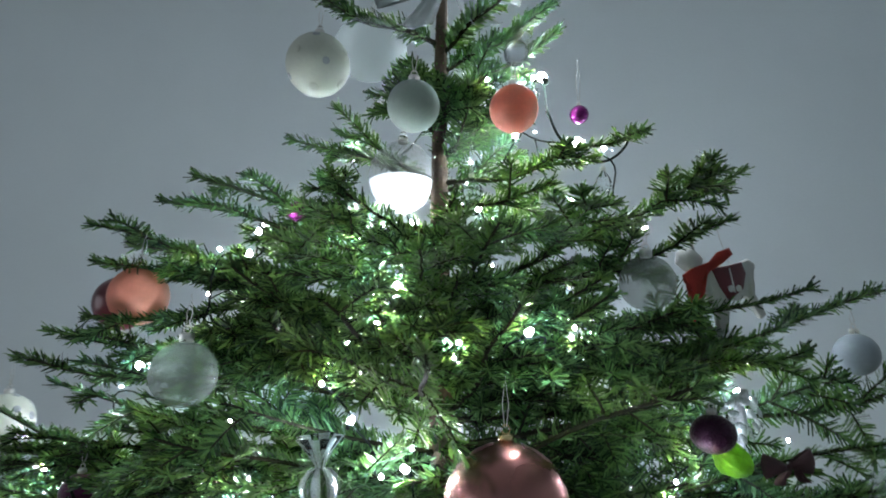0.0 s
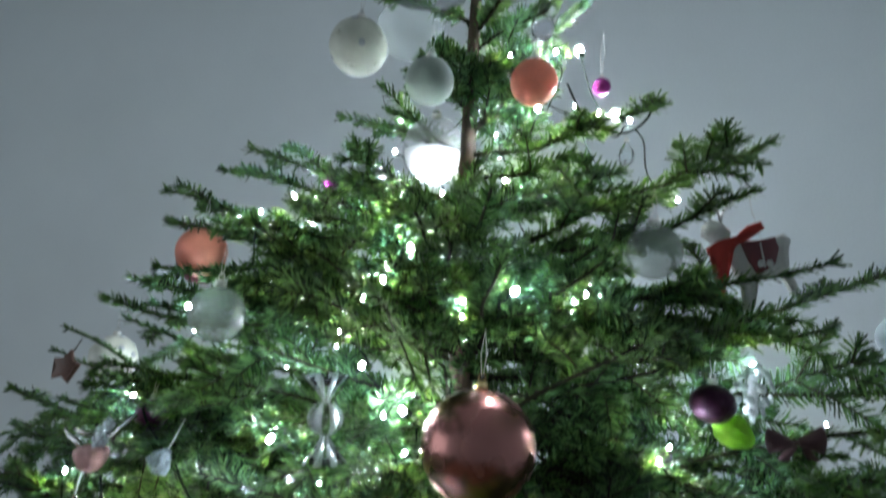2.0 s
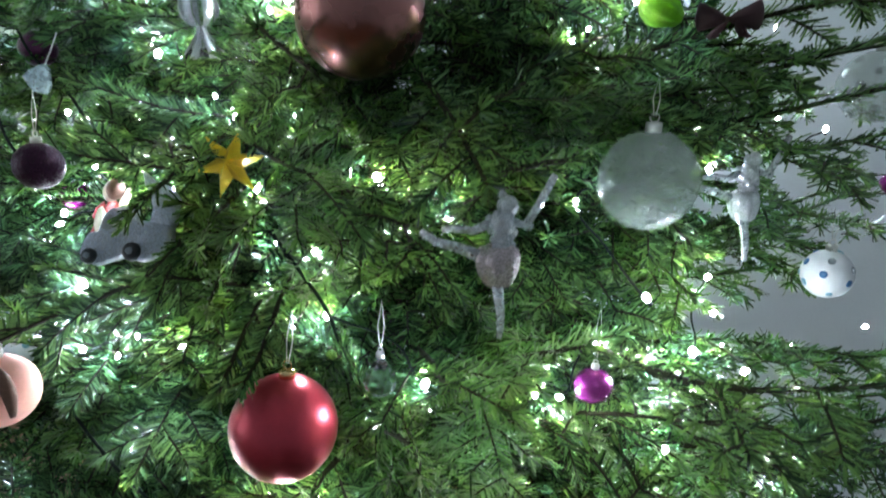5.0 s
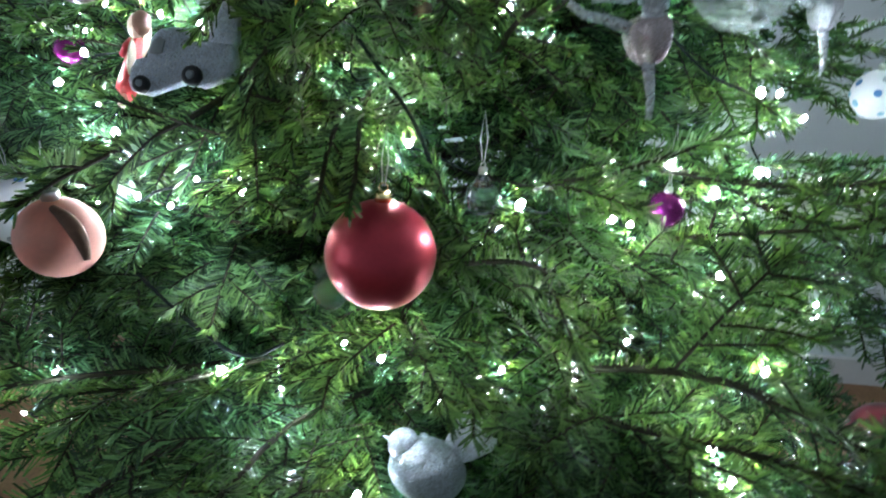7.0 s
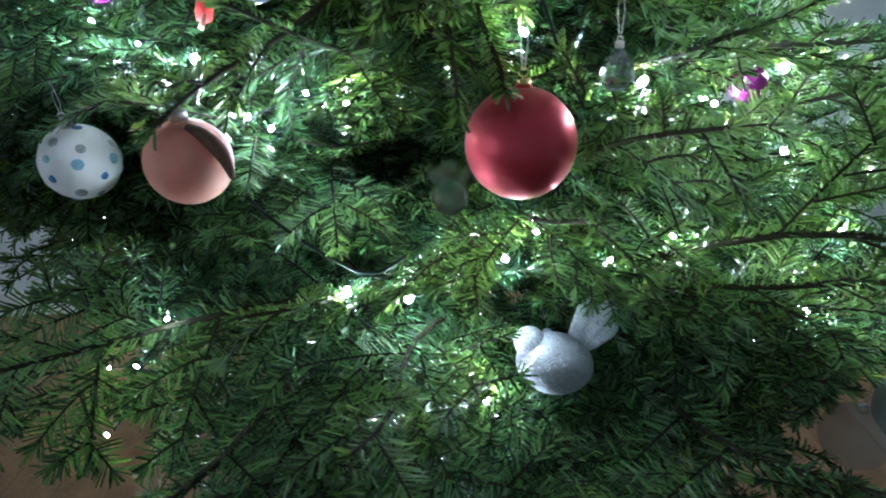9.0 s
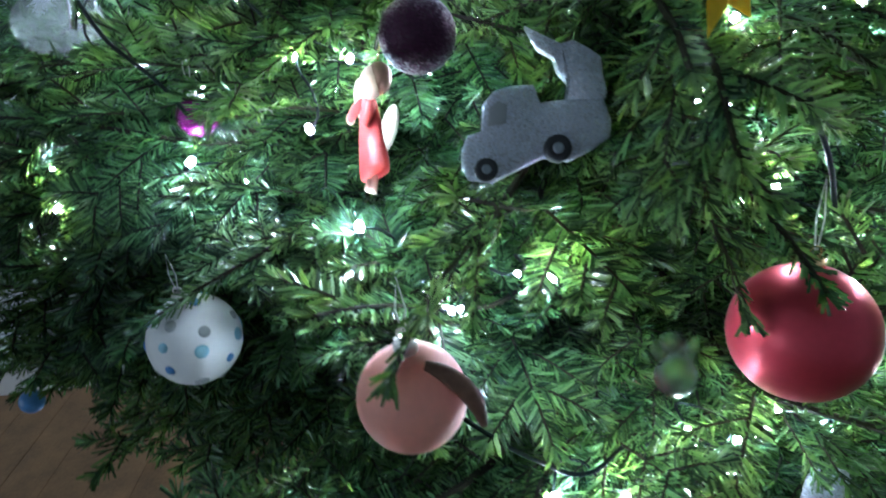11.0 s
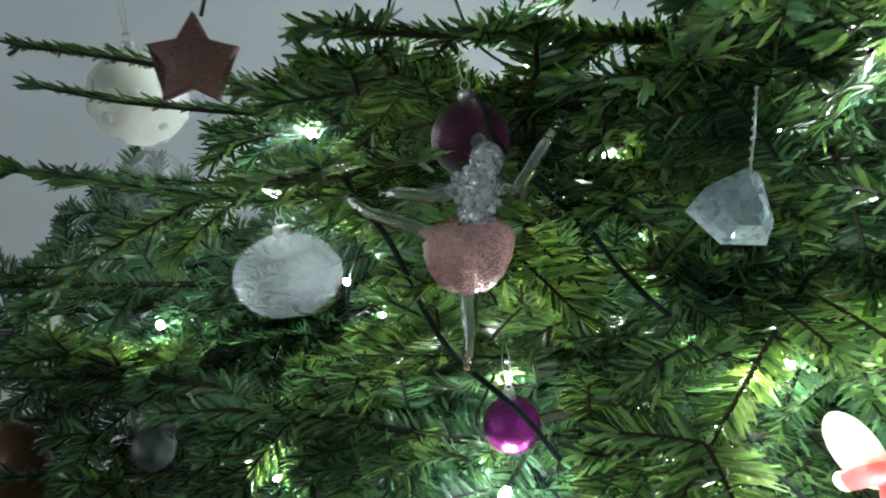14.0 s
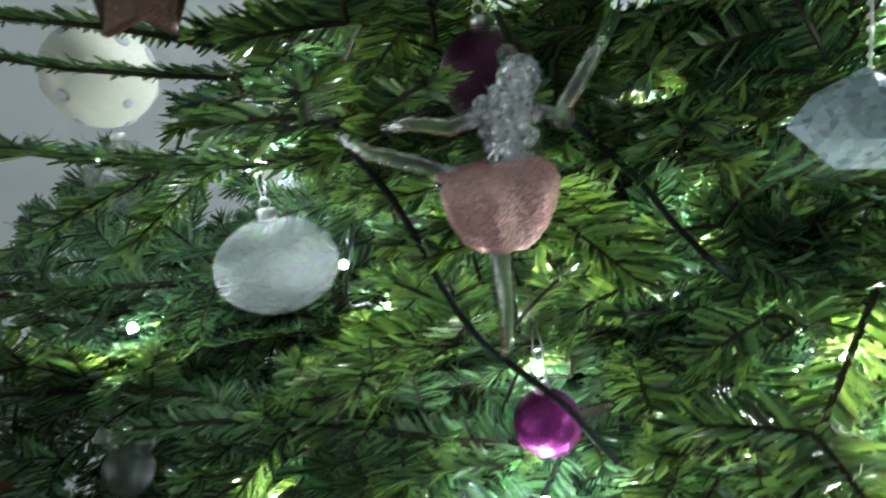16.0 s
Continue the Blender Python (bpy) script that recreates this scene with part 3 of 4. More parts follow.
def branch(base, tip, droop, parent, density=1.0, strict=True, shoots=1.0):
    """One limb from the trunk to its tip, with a flat fan of twigs."""
    base, tip = np.array(base, float), np.array(tip, float)
    v = tip - base
    L = float(np.linalg.norm(v))
    mid = base + v * 0.5 + np.array((0, 0, -droop * L))
    main = curve(base, mid, tip, 14)
    s = np.linspace(0, 1, 14)[:, None]
    sway = np.cross(v / L, (0, 0, 1.0))
    main += np.sin(math.pi * s) * 0.035 * L * (sway * np.sin(9 * s + rng.uniform(0, 6)) + np.array((0, 0, 0.7)) * np.sin(7 * s + rng.uniform(0, 6)))
    if not strict and shoots:
        blocked = Spray.inside(main)
        blocked[:3] = False
        if blocked.any():
            cut = int(np.argmax(blocked))
            if cut >= 5:
                main = curve(main[0], main[cut // 2], main[cut - 1], 14)
                v = main[-1] - base
                L = float(np.linalg.norm(v))
    if strict:
        hit = clear_of(main, 0.006)
        hit[:2] = False
        if hit.any():
            cut = int(np.argmax(hit))
            if cut < 5:
                return None
            main = curve(main[0], main[cut // 2], main[cut - 1], 14)
            v = main[-1] - base
            L = float(np.linalg.norm(v))
        if near_path(main[5:]) < -0.02:
            return None
    close = tip[0] < 0.04 and 1.0 < tip[2] < 1.42
    up = np.array((0, 0, 1.0))
    crown = base[2] > 1.30
    lean = rng.normal(0, 0.18 if crown else 0.55)
    sp = Spray(close, 0.45 if crown else 0.07 if close else 0.15, -60 if crown else 20)
    up = up * math.cos(lean) + np.cross(v / L, up) * math.sin(lean)
    sp.stem(main, 0.0020 + 0.0065 * L, 0.0014, 6)
    size = 0.0175 if base[2] < 1.30 else 0.0185
    first = 0.14 if L > 0.2 else 0.08
    k0 = int(first * 13)
    seg = main[k0:]
    sp.needles(seg, (2000 if crown else 1550 if close else 1000) * density, size, up)
    count = int(max(5, int(L * (24 if close else 20 if crown else 26))) * shoots)
    tw = []
    for i in range(count):
        s = first + (0.96 - first) * (i + rng.random() * 0.7) / count
        j = s * 13
        a = int(j)
        p = main[a] + (main[min(a + 1, 13)] - main[a]) * (j - a)
        d = main[min(a + 1, 13)] - main[max(a - 1, 0)]
        d /= np.linalg.norm(d)
        side = np.cross(d, up)
        side /= np.linalg.norm(side) + 1e-9
        sg = 1 if i % 2 else -1
        ang = math.radians(rng.normal(50, 7))
        q = d * math.cos(ang) + side * sg * math.sin(ang) + np.array((0, 0, rng.normal(-0.02, 0.08) if crown else rng.normal(-0.30, 0.18)))
        ln = (0.40 * (1 - s) * L + 0.035) * rng.uniform(0.75, 1.2)
        tw.append((p, q / np.linalg.norm(q), ln, 1))
    while tw:
        p, q, ln, level = tw.pop()
        e = p + q * ln
        pts = curve(p, p + q * ln * 0.5 + np.array((0, 0, 0.05 * ln)), e + np.array((0, 0, rng.uniform(-0.10, 0.06) * ln)), 7)
        bad = clear_of(pts[1:], 0.011)
        if bad.any():
            cut = int(np.argmax(bad))
            if cut < 3:
                continue
            pts = pts[:cut + 1]
        if near_path(pts) < -0.03:
            continue
        sp.stem(pts, 0.0011 + 0.004 * ln, 0.0009, 4)
        sp.needles(pts, (1800 if crown else 1450 if close else 920) * density, size, up)
        if level < 2 and ln > 0.075:
            d = q
            side = np.cross(d, up)
            side /= np.linalg.norm(side) + 1e-9
            for s in np.arange(0.30, 0.9, 0.20 if ln > 0.12 else 0.28):
                for sg in (-1, 1):
                    if rng.random() < 0.2:
                        continue
                    ang = math.radians(rng.normal(48, 8))
                    w = d * math.cos(ang) + side * sg * math.sin(ang) + up * rng.normal(0, 0.12)
                    tw.append((p + q * ln * s, w / np.linalg.norm(w), (0.42 * (1 - s) * ln + 0.022) * rng.uniform(0.8, 1.2), 2))
    return sp.build(parent)


tree = thing("fir_tree", pose(0, 0, 0), "tall green Nordmann fir standing on the oak floor", "christmas tree")
bm = bmesh.new()
zs = [0.02 + 1.74 * k / 22 for k in range(23)]
tube(bm, [tuple(trunk_at(z)) for z in zs], [0.040 - 0.0345 * (z / 1.78) ** 0.8 for z in zs], 12)
part("trunk", bm, BARK, tree, "rough brown bark")

# Limbs whose tips stand out against the wall: tip, height of the base.
CROWN_TIPS = [
    ((0.035, 0.66, 1.835), 1.75, 0.0), ((-0.010, 0.622, 1.752), 1.70, 0.0), ((0.252, 0.60, 1.775), 1.69, 0.10), ((0.262, 0.63, 1.722), 1.67, 0.05), ((0.345, 0.64, 1.585), 1.55, 0.06),
    ((0.298, 0.63, 1.645), 1.60, 0.04), ((0.270, 0.65, 1.705), 1.63, 0.02), ((-0.020, 0.76, 1.626), 1.53, -0.12), ((0.017, 0.76, 1.643), 1.55, -0.02),
    ((-0.115, 0.62, 1.517), 1.46, -0.03), ((-0.185, 0.62, 1.494), 1.43, 0.02), ((-0.170, 0.61, 1.455), 1.41, 0.02),
]
UPPER_TIPS = [
    ((-0.205, 0.61, 1.390), 1.38, 0.06), ((-0.220, 0.61, 1.362), 1.34, 0.06), ((0.447, 0.66, 1.553), 1.44, 0.05), ((0.432, 0.66, 1.505), 1.41, 0.04),
    ((0.490, 0.64, 1.435), 1.37, 0.06), ((0.553, 0.66, 1.433), 1.34, 0.07), ((0.490, 0.66, 1.378), 1.31, 0.06), ((-0.305, 0.60, 1.313), 1.27, 0.08),
    ((-0.380, 0.64, 1.255), 1.21, 0.08), ((0.53, 0.66, 1.357), 1.28, 0.05), ((-0.090, 0.63, 1.545), 1.47, -0.05),
]
SIDE_TIPS = [
    ((-0.350, 0.685, 1.243), 1.20, 0.05), ((-0.440, 0.76, 1.330), 1.22, 0.06), ((-0.410, 0.72, 1.300), 1.20, 0.08), ((-0.46, 0.75, 1.200), 1.13, 0.06),
    ((-0.47, 0.70, 1.070), 1.02, 0.06), ((-0.43, 0.66, 0.98), 0.95, 0.08), ((-0.60, 0.87, 1.170), 1.10, 0.03), ((-0.52, 0.78, 1.115), 1.06, 0.05),
    ((0.66, 0.74, 1.205), 1.13, 0.05), ((0.69, 0.70, 1.100), 1.03, 0.06), ((0.70, 0.76, 0.990), 0.93, 0.05),
]
LOWER_TIPS = [
    ((0.60, 0.66, 1.305), 1.24, 0.05), ((0.65, 0.68, 1.245), 1.18, 0.05), ((0.57, 0.64, 1.262), 1.20, 0.05), ((0.62, 0.74, 1.345), 1.27, 0.05), ((0.63, 0.66, 1.285), 1.21, 0.05), ((0.60, 0.60, 1.040), 0.98, 0.06), ((0.66, 0.84, 1.240), 1.17, 0.04), ((-0.37, 0.62, 1.015), 0.98, 0.06),
    ((-0.50, 0.72, 1.130), 1.07, 0.05), ((-0.36, 0.68, 1.110), 1.06, 0.05), ((-0.30, 0.72, 1.095), 1.05, 0.05), ((-0.40, 0.80, 1.060), 1.00, 0.05),
    ((-0.33, 0.78, 1.010), 0.96, 0.05),
]
for tip, zb, dr in CROWN_TIPS + UPPER_TIPS + SIDE_TIPS + LOWER_TIPS:
    branch(trunk_at(zb), tip, dr, tree, 2.6 if tip[2] > 1.69 else 1.25, strict=False, shoots=0.0 if tip[2] > 1.69 else 0.9 if tip[2] > 1.44 else 1.0)
# Dense shaded boughs on the far side, towards the wall.
for k in range(18):
    u, v = (k * 0.618034) % 1.0, (k * 0.381966 + 0.2) % 1.0
    branch(trunk_at(0.84 + 0.28 * k / 17), (-0.34 - 0.34 * u, 0.80 + 0.26 * v, 0.86 + 0.33 * k / 17), 0.05, tree, 1.1, strict=False)


# Twigs that droop over the tops of ornaments: tip, height of the base.
for tip, zb, dr in [((0.171, 0.416, 1.035), 1.13, -0.10), ((-0.025, 0.394, 1.032), 1.12, -0.10), ((-0.181, 0.525, 1.000), 1.08, -0.08), ((0.144, 0.430, 1.019), 1.16, -0.12), ((0.334, 0.400, 1.155), 1.27, -0.12), ((0.124, 0.440, 1.077), 1.20, -0.14), ((0.118, 0.405, 1.105), 1.24, -0.05), ((0.100, 0.415, 1.140), 1.27, -0.05), ((-0.150, 0.580, 1.400), 1.43, 0.03), ((0.175, 0.520, 1.425), 1.37, 0.02), ((0.215, 0.535, 1.395), 1.35, 0.02), ((0.125, 0.530, 1.405), 1.36, 0.02), ((0.273, 0.455, 0.844), 0.93, -0.06), ((-0.354, 0.681, 0.927), 0.97, 0.02), ((-0.453, 0.701, 0.881), 0.93, 0.02), ((-0.314, 0.639, 0.887), 0.90, 0.02), ((-0.352, 0.679, 0.969), 1.00, 0.02)]:
    branch(trunk_at(zb), tip, dr, tree, 1.5, strict=False)


def reach(z):
    return float(np.interp(z, (0.4, 0.7, 1.0, 1.2, 1.3, 1.4, 1.5, 1.6, 1.7, 1.78), (0.66, 0.64, 0.60, 0.54, 0.49, 0.34, 0.17, 0.11, 0.08, 0.05)))


made, tries = 0, 0
while made < FILL and tries < FILL * 12:
    tries += 1
    z = 1.66 - 1.08 * ((tries * 0.5698403) % 1.0) ** 0.95
    az = math.radians(-90 + (118 if tries % 4 else 180) * (2 * ((tries * 0.7548777) % 1.0) - 1))
    rr = reach(z) * rng.uniform(0.50, 1.0 if z < 1.2 else 0.88)
    tip = trunk_at(z) + np.array((math.cos(az) * rr, math.sin(az) * rr, rng.uniform(-0.03, 0.05)))
    if (tip[2] < 0.86 and tip[0] < -0.27) or (tip[2] < 0.72 and tip[0] > 0.40):
        continue
    while near_path(tip[None]) < 0.02 and rr > 0.12:
        rr *= 0.9
        tip = trunk_at(z) + np.array((math.cos(az) * rr, math.sin(az) * rr, 0.0))
    if branch(trunk_at(z - 0.25 * rr), tip, rng.uniform(0.0, 0.10), tree, 1.0):
        made += 1
leader = Spray(False, 0.8, -80)
top = np.array([trunk_at(z) for z in np.linspace(1.40, 1.77, 16)])
leader.stem(top[12:], 0.004, 0.002, 6)
leader.needles(top, 1500, 0.016, np.array((0, -1.0, 0)))
leader.build(tree)

# ---- the fairy lights ----

lights = thing("fairy_lights", pose(0, 0, 0), "cool white LED string on dark green cable wound through fir", "fairy lights")
bm = bmesh.new()
lathe(bm, [(0.0, -0.0055), (0.0026, -0.0048), (0.0036, -0.002), (0.0036, 0.0016), (0.0024, 0.0042), (0.0, 0.0052)], 10)
bulb = part("bulb", bm, LED, lights, "glowing white LED bulb")
bm = bmesh.new()
lathe(bm, [(0.0, -0.012), (0.0022, -0.0118), (0.0028, -0.009), (0.0028, -0.0035), (0.0, -0.0034)], 8)
socket = part("socket", bm, CABLE, lights, "dark green plastic socket")
for run_of in LED_RUNS:
    for k, p in enumerate(run_of):
        a, b = rng.uniform(-50, 50, 2)
        # Crown lamps are oversized to light the wall; low right-hand ones are enlarged too.
        big = 2.4 if run_of is HIDDEN_LEDS_CROWN else 1.3 if p[0] > 0.38 and p[2] < 1.15 else 1.0
        m = pose(*p, a, b, 0) @ Matrix.Scale(0.66 * big * (0.62, 0.85, 0.5, 1.05)[k % 4], 4)
        o = bulb.copy()
        scene.collection.objects.link(o)
        o.matrix_basis = m
        o = socket.copy()
        scene.collection.objects.link(o)
        o.matrix_basis = m
for o in (bulb, socket):
    bpy.data.objects.remove(o)


def cable_run(pts, r=0.0015):
    cu = bpy.data.curves.new("cable", "CURVE")
    cu.dimensions, cu.bevel_depth, cu.bevel_resolution, cu.resolution_u = "3D", r, 2, 8
    spl = cu.splines.new("BEZIER")
    spl.bezier_points.add(len(pts) - 1)
    for b, p in zip(spl.bezier_points, pts):
        b.co, b.handle_left_type, b.handle_right_type = p, "AUTO", "AUTO"
    cu.materials.append(CABLE)
    o = new("cable", cu)
    o.parent = lights
    return o


for run_of in LED_RUNS:
    left = [Vector(p) for p in run_of]
    order = [left.pop(0)]
    while left:
        k = min(range(len(left)), key=lambda i: (left[i] - order[-1]).length)
        order.append(left.pop(k))
    chain = [order[0]]
    for p, q in zip(order, order[1:]):
        if (q - p).length > 0.13:
            if len(chain) > 1:
                cable_run([tuple(c) for c in chain], 0.0010)
            chain = [q]
            continue
        chain.append((p + q) / 2 + Vector((0, 0.04, -0.006 - 0.05 * (q - p).length)))
        chain.append(q + Vector((0, 0.008, -0.004)))
    if len(chain) > 1:
        cable_run([tuple(c) for c in chain], 0.0010)
cable_run([(-0.228, 0.610, 1.242), (-0.222, 0.608, 1.229), (-0.210, 0.604, 1.209), (-0.199, 0.599, 1.180), (-0.189, 0.596, 1.160), (-0.176, 0.593, 1.146), (-0.163, 0.591, 1.132), (-0.149, 0.587, 1.111)], 0.0014)
cable_run([(-0.168, 0.603, 1.264), (-0.161, 0.606, 1.244), (-0.144, 0.609, 1.223), (-0.126, 0.612, 1.204), (-0.110, 0.614, 1.181), (-0.084, 0.616, 1.154), (-0.057, 0.620, 1.141), (-0.025, 0.624, 1.125), (-0.000, 0.627, 1.110)], 0.0014)
cable_run([(0.256, 0.633, 1.610), (0.274, 0.646, 1.581), (0.308, 0.658, 1.565), (0.334, 0.657, 1.578), (0.342, 0.650, 1.600)], 0.0014)
cable_run([(0.170, 0.460, 1.126), (0.187, 0.466, 1.099), (0.201, 0.472, 1.075), (0.211, 0.476, 1.047)], 0.0014)
cable_run([(-0.010, 0.464, 0.964), (0.015, 0.461, 0.939), (0.045, 0.458, 0.915), (0.076, 0.459, 0.899), (0.100, 0.470, 0.906)], 0.0014)



# ---- ornaments ----
def cap_and_thread(root, z, length, cap=SILVER, size=1.0, thread=THREAD):
    bm = bmesh.new()
    lathe(bm, [(0.0, z - 0.001), (0.0052 * size, z - 0.001), (0.0055 * size, z + 0.0045 * size), (0.0050 * size, z + 0.006 * size), (0, z + 0.0062 * size)], 18,
          flute=0.03, flutes=9)
    part("cap", bm, cap, root, "small ribbed metal cap")
    bm = bmesh.new()
    zz = z + 0.006 * size
    tube(bm, [(0.003 * size * math.cos(a), 0, zz + 0.003 * size + 0.003 * size * math.sin(a)) for a in [2 * math.pi * k / 12 - 1.57 for k in range(13)]], 0.0005, 6)
    part("ring", bm, cap, root)
    bm = bmesh.new()
    tube(bm, [(-0.0006, 0, zz + 0.004), (-0.0022, 0.001, zz + length * 0.5), (0, 0.002, zz + length), (0.0022, 0.001, zz + length * 0.5), (0.0006, 0, zz + 0.004)], 0.00035, 5)
    part("thread", bm, thread, root)


def bauble(c, r, mat, label, squash=1.0, length=0.03, cap=SILVER, tilt=(0, 0, 0), name="bauble", group="baubles on the fir"):
    root = thing(name, pose(*c, *tilt), label, "bauble", group)
    part("ball", ball(bmesh.new(), r, squash=squash), mat, root)
    cap_and_thread(root, r * squash * 0.985, length, cap, min(1.0, r / 0.025))
    return root


def dots(root, r, mats, n, size, seed):
    g = random.Random(seed)
    for k in range(n):
        zz = 1 - 2 * (k + 0.5) / n
        a = k * 2.39996 + g.uniform(-0.3, 0.3)
        d = Vector((math.cos(a) * math.sqrt(1 - zz * zz), math.sin(a) * math.sqrt(1 - zz * zz), zz * 0.92)).normalized()
        m = Matrix.Translation(d * r) @ d.to_track_quat("Z", "Y").to_matrix().to_4x4()
        s = size * g.uniform(0.75, 1.2)
        bm = lathe(bmesh.new(), [(s, -0.0006), (s * 0.92, 0.0005), (s * 0.5, 0.0009), (0, 0.0011)], 14, m)
        part("dot", bm, mats[k % len(mats)], root)


# balls of the crown
b = bauble((0.025, 0.632, 1.664), 0.0325, PEARL, "pearl white bauble with faint round spots under the treetop", length=0.035)
dots(b, 0.0325, [GREYDOT, PEARL], 16, 0.005, 3)
bauble((0.071, 0.672, 1.703), 0.040, MILK, "large milky translucent bauble close under the white bow", squash=0.86, length=0.02)
bauble((0.133, 0.565, 1.586), 0.0232, SAGE, "matt sage-grey bauble hanging before the trunk")
bauble((0.224, 0.626, 1.609), 0.0238, CORAL, "matt coral bauble high in the fir")
bauble((0.290, 0.647, 1.611), 0.0095, MAGENTA, "tiny magenta glitter bauble near a cable loop", length=0.05)
bauble((0.019, 0.613, 1.504), 0.0095, MAGENTA, "tiny magenta glitter bauble over a twig", length=0.02)
bauble((-0.131, 0.619, 1.424), 0.0275, CORAL, "matt coral bauble half behind a fir twig")
bauble((-0.225, 0.745, 1.431), 0.031, DARKRED, "dark red glass bauble hanging behind a coral one", length=0.02)
bauble((-0.027, 0.512, 1.353), 0.0245, FROST, "frosted translucent bauble among the twigs")
bauble((0.341, 0.621, 1.437), 0.0252, FROST, "frosted pale green bauble beside a wooden reindeer")
bauble((0.575, 0.729, 1.379), 0.0215, SMOKE, "grey-blue glass bauble at a branch tip", length=0.02)
bauble((0.391, 0.627, 1.307), 0.0190, PLUM, "dark plum glitter bauble", squash=0.88)
bauble((0.210, 0.516, 1.266), 0.0438, COPPER, "large shiny rose copper bauble", squash=0.98, length=0.04, cap=GOLD)
b = bauble((0.406, 0.550, 1.163), 0.0338, FROST, "frosted glass bauble with clear spots")
dots(b, 0.0338, [GLASS], 18, 0.004, 5)
b = bauble((0.580, 0.704, 1.072), 0.0215, WHITE, "small white bauble with blue dots")
dots(b, 0.0215, [TEAL, BLUE, GREYDOT], 18, 0.0032, 6)
b = bauble((0.603, 0.741, 1.235), 0.031, FROST, "frosted white bauble deep on the side of the fir")
dots(b, 0.031, [GREYDOT, FROST], 14, 0.004, 8)
bauble((0.651, 0.788, 1.147), 0.011, MAGENTA, "tiny magenta glitter bauble", length=0.03)
bauble((0.385, 0.579, 0.993), 0.0150, MAGENTA, "small magenta glitter bauble on a silver thread", length=0.05)
bauble((-0.163, 0.644, 1.099), 0.0150, MAGENTA, "small magenta glitter bauble beside a green cable", length=0.03)
bauble((-0.171, 0.627, 1.246), 0.0172, WINE, "dark wine-red glitter bauble behind a dark twig", length=0.02)
bauble((0.001, 0.452, 1.159), 0.0160, PLUM, "dark plum glitter bauble above the toy truck", length=0.03)
bauble((0.183, 0.446, 0.995), 0.0360, RED, "large satin red bauble with gold cap", length=0.04, cap=GOLD, tilt=(-4, 3, 0))
b = bauble((-0.019, 0.416, 1.005), 0.0258, PEACH, "matt peach bauble with a dark brown feather on it")
bm = bmesh.new()
wing = curve(np.array((0.0079, -0.0095, 0.0232)), np.array((0.028, -0.0135, 0.0155)), np.array((0.031, -0.018, -0.006)), 14)
tube(bm, [tuple(p) for p in wing], [0.0037 * (0.30 + math.sin(math.pi * (0.10 + 0.84 * i / 13))) for i in range(14)], 8)
part("feather", bm, BROWN, b, "dark brown feather lying on the ball")
b = bauble((-0.169, 0.547, 0.970), 0.0308, WHITE, "white bauble with blue and grey raised dots", tilt=(6, 0, 0))
dots(b, 0.0308, [BLUE, TEAL, GREYDOT], 30, 0.0042, 9)
bauble((0.591, 0.545, 0.665), 0.040, MOON, "large plain blue-white bauble low on the fir")
bauble((0.550, 0.563, 0.616), 0.035, MILK, "milky translucent bauble low on the fir")
bauble((0.609, 0.588, 0.784), 0.034, DARKRED, "dark red glass bauble low on the fir")
bauble((-0.355, 0.624, 0.880), 0.010, BLUE, "small blue bauble low on the fir")
bauble((-0.292, 0.748, 1.167), 0.0355, MILK, "flattened translucent bauble with glitter on its underside", squash=0.78, length=0.03)
b = bauble((-0.388, 0.797, 1.293), 0.0325, PEARL, "pearl white bauble with grey dots against the wall", length=0.04)
dots(b, 0.0325, [GREYDOT, PEARL, GREYDOT], 22, 0.0045, 12)
bauble((-0.432, 0.891, 1.227), 0.030, MILK, "translucent bauble behind a fir twig", length=0.02)
bauble((-0.533, 0.759, 1.042), 0.040, BRONZE, "dark bronze bauble low at the side of the fir", length=0.03)
bauble((-0.595, 0.869, 1.122), 0.022, WHITE, "white bauble at the side of the fir")

# glass globe with snow
root = thing("glass_globe", pose(*(0.108, 0.680, 1.558)), "clear glass globe half full of white snow", "bauble", "baubles on the fir")
prof = [(0.037 * math.sin(math.pi * k / 24) * (1 - 0.10 * (k / 24) ** 2), -0.037 * 1.08 * math.cos(math.pi * k / 24)) for k in range(25)]
part("globe", lathe(bmesh.new(), prof, 40), THIN, root, "clear glass shell")
inner = [(r * 0.93, z * 0.95) for r, z in prof[:12]]
part("snow", lathe(bmesh.new(), inner + [(inner[-1][0] * 0.6, inner[-1][1] + 0.004), (0, inner[-1][1] + 0.001)], 36), SNOW, root, "white snow filling")
cap_and_thread(root, 0.0395, 0.03, SILVER)


def glass_drop(c, w, h, label, name="glass_drop", mat=GLASS):
    root = thing(name, pose(*c), label, "glass ornament", "clear glass pendants")
    prof = [(0, -h * 0.5), (w * 0.28, -h * 0.46), (w * 0.46, -h * 0.30), (w * 0.5, -h * 0.12), (w * 0.40, h * 0.10), (w * 0.18, h * 0.34), (w * 0.07, h * 0.45), (0, h * 0.5)]
    part("drop", lathe(bmesh.new(), prof, 10), mat, root, smooth=False)
    cap_and_thread(root, h * 0.47, 0.035, SILVER, 0.5)
    return root


glass_drop((0.246, 0.460, 1.036), 0.023, 0.028, "clear faceted glass drop")
glass_drop((0.316, 0.672, 1.549), 0.018, 0.026, "clear faceted glass drop at a branch tip")
glass_drop((0.182, 0.662, 1.539), 0.026, 0.028, "clear faceted glass drop by the trunk")


def figurine(name, m, label, category, build, mats, group=""):
    bm = bmesh.new()
    build(bm)
    ob = part(name, bm, mats)
    ob.matrix_world = m
    return tagged(ob, label, category, group)


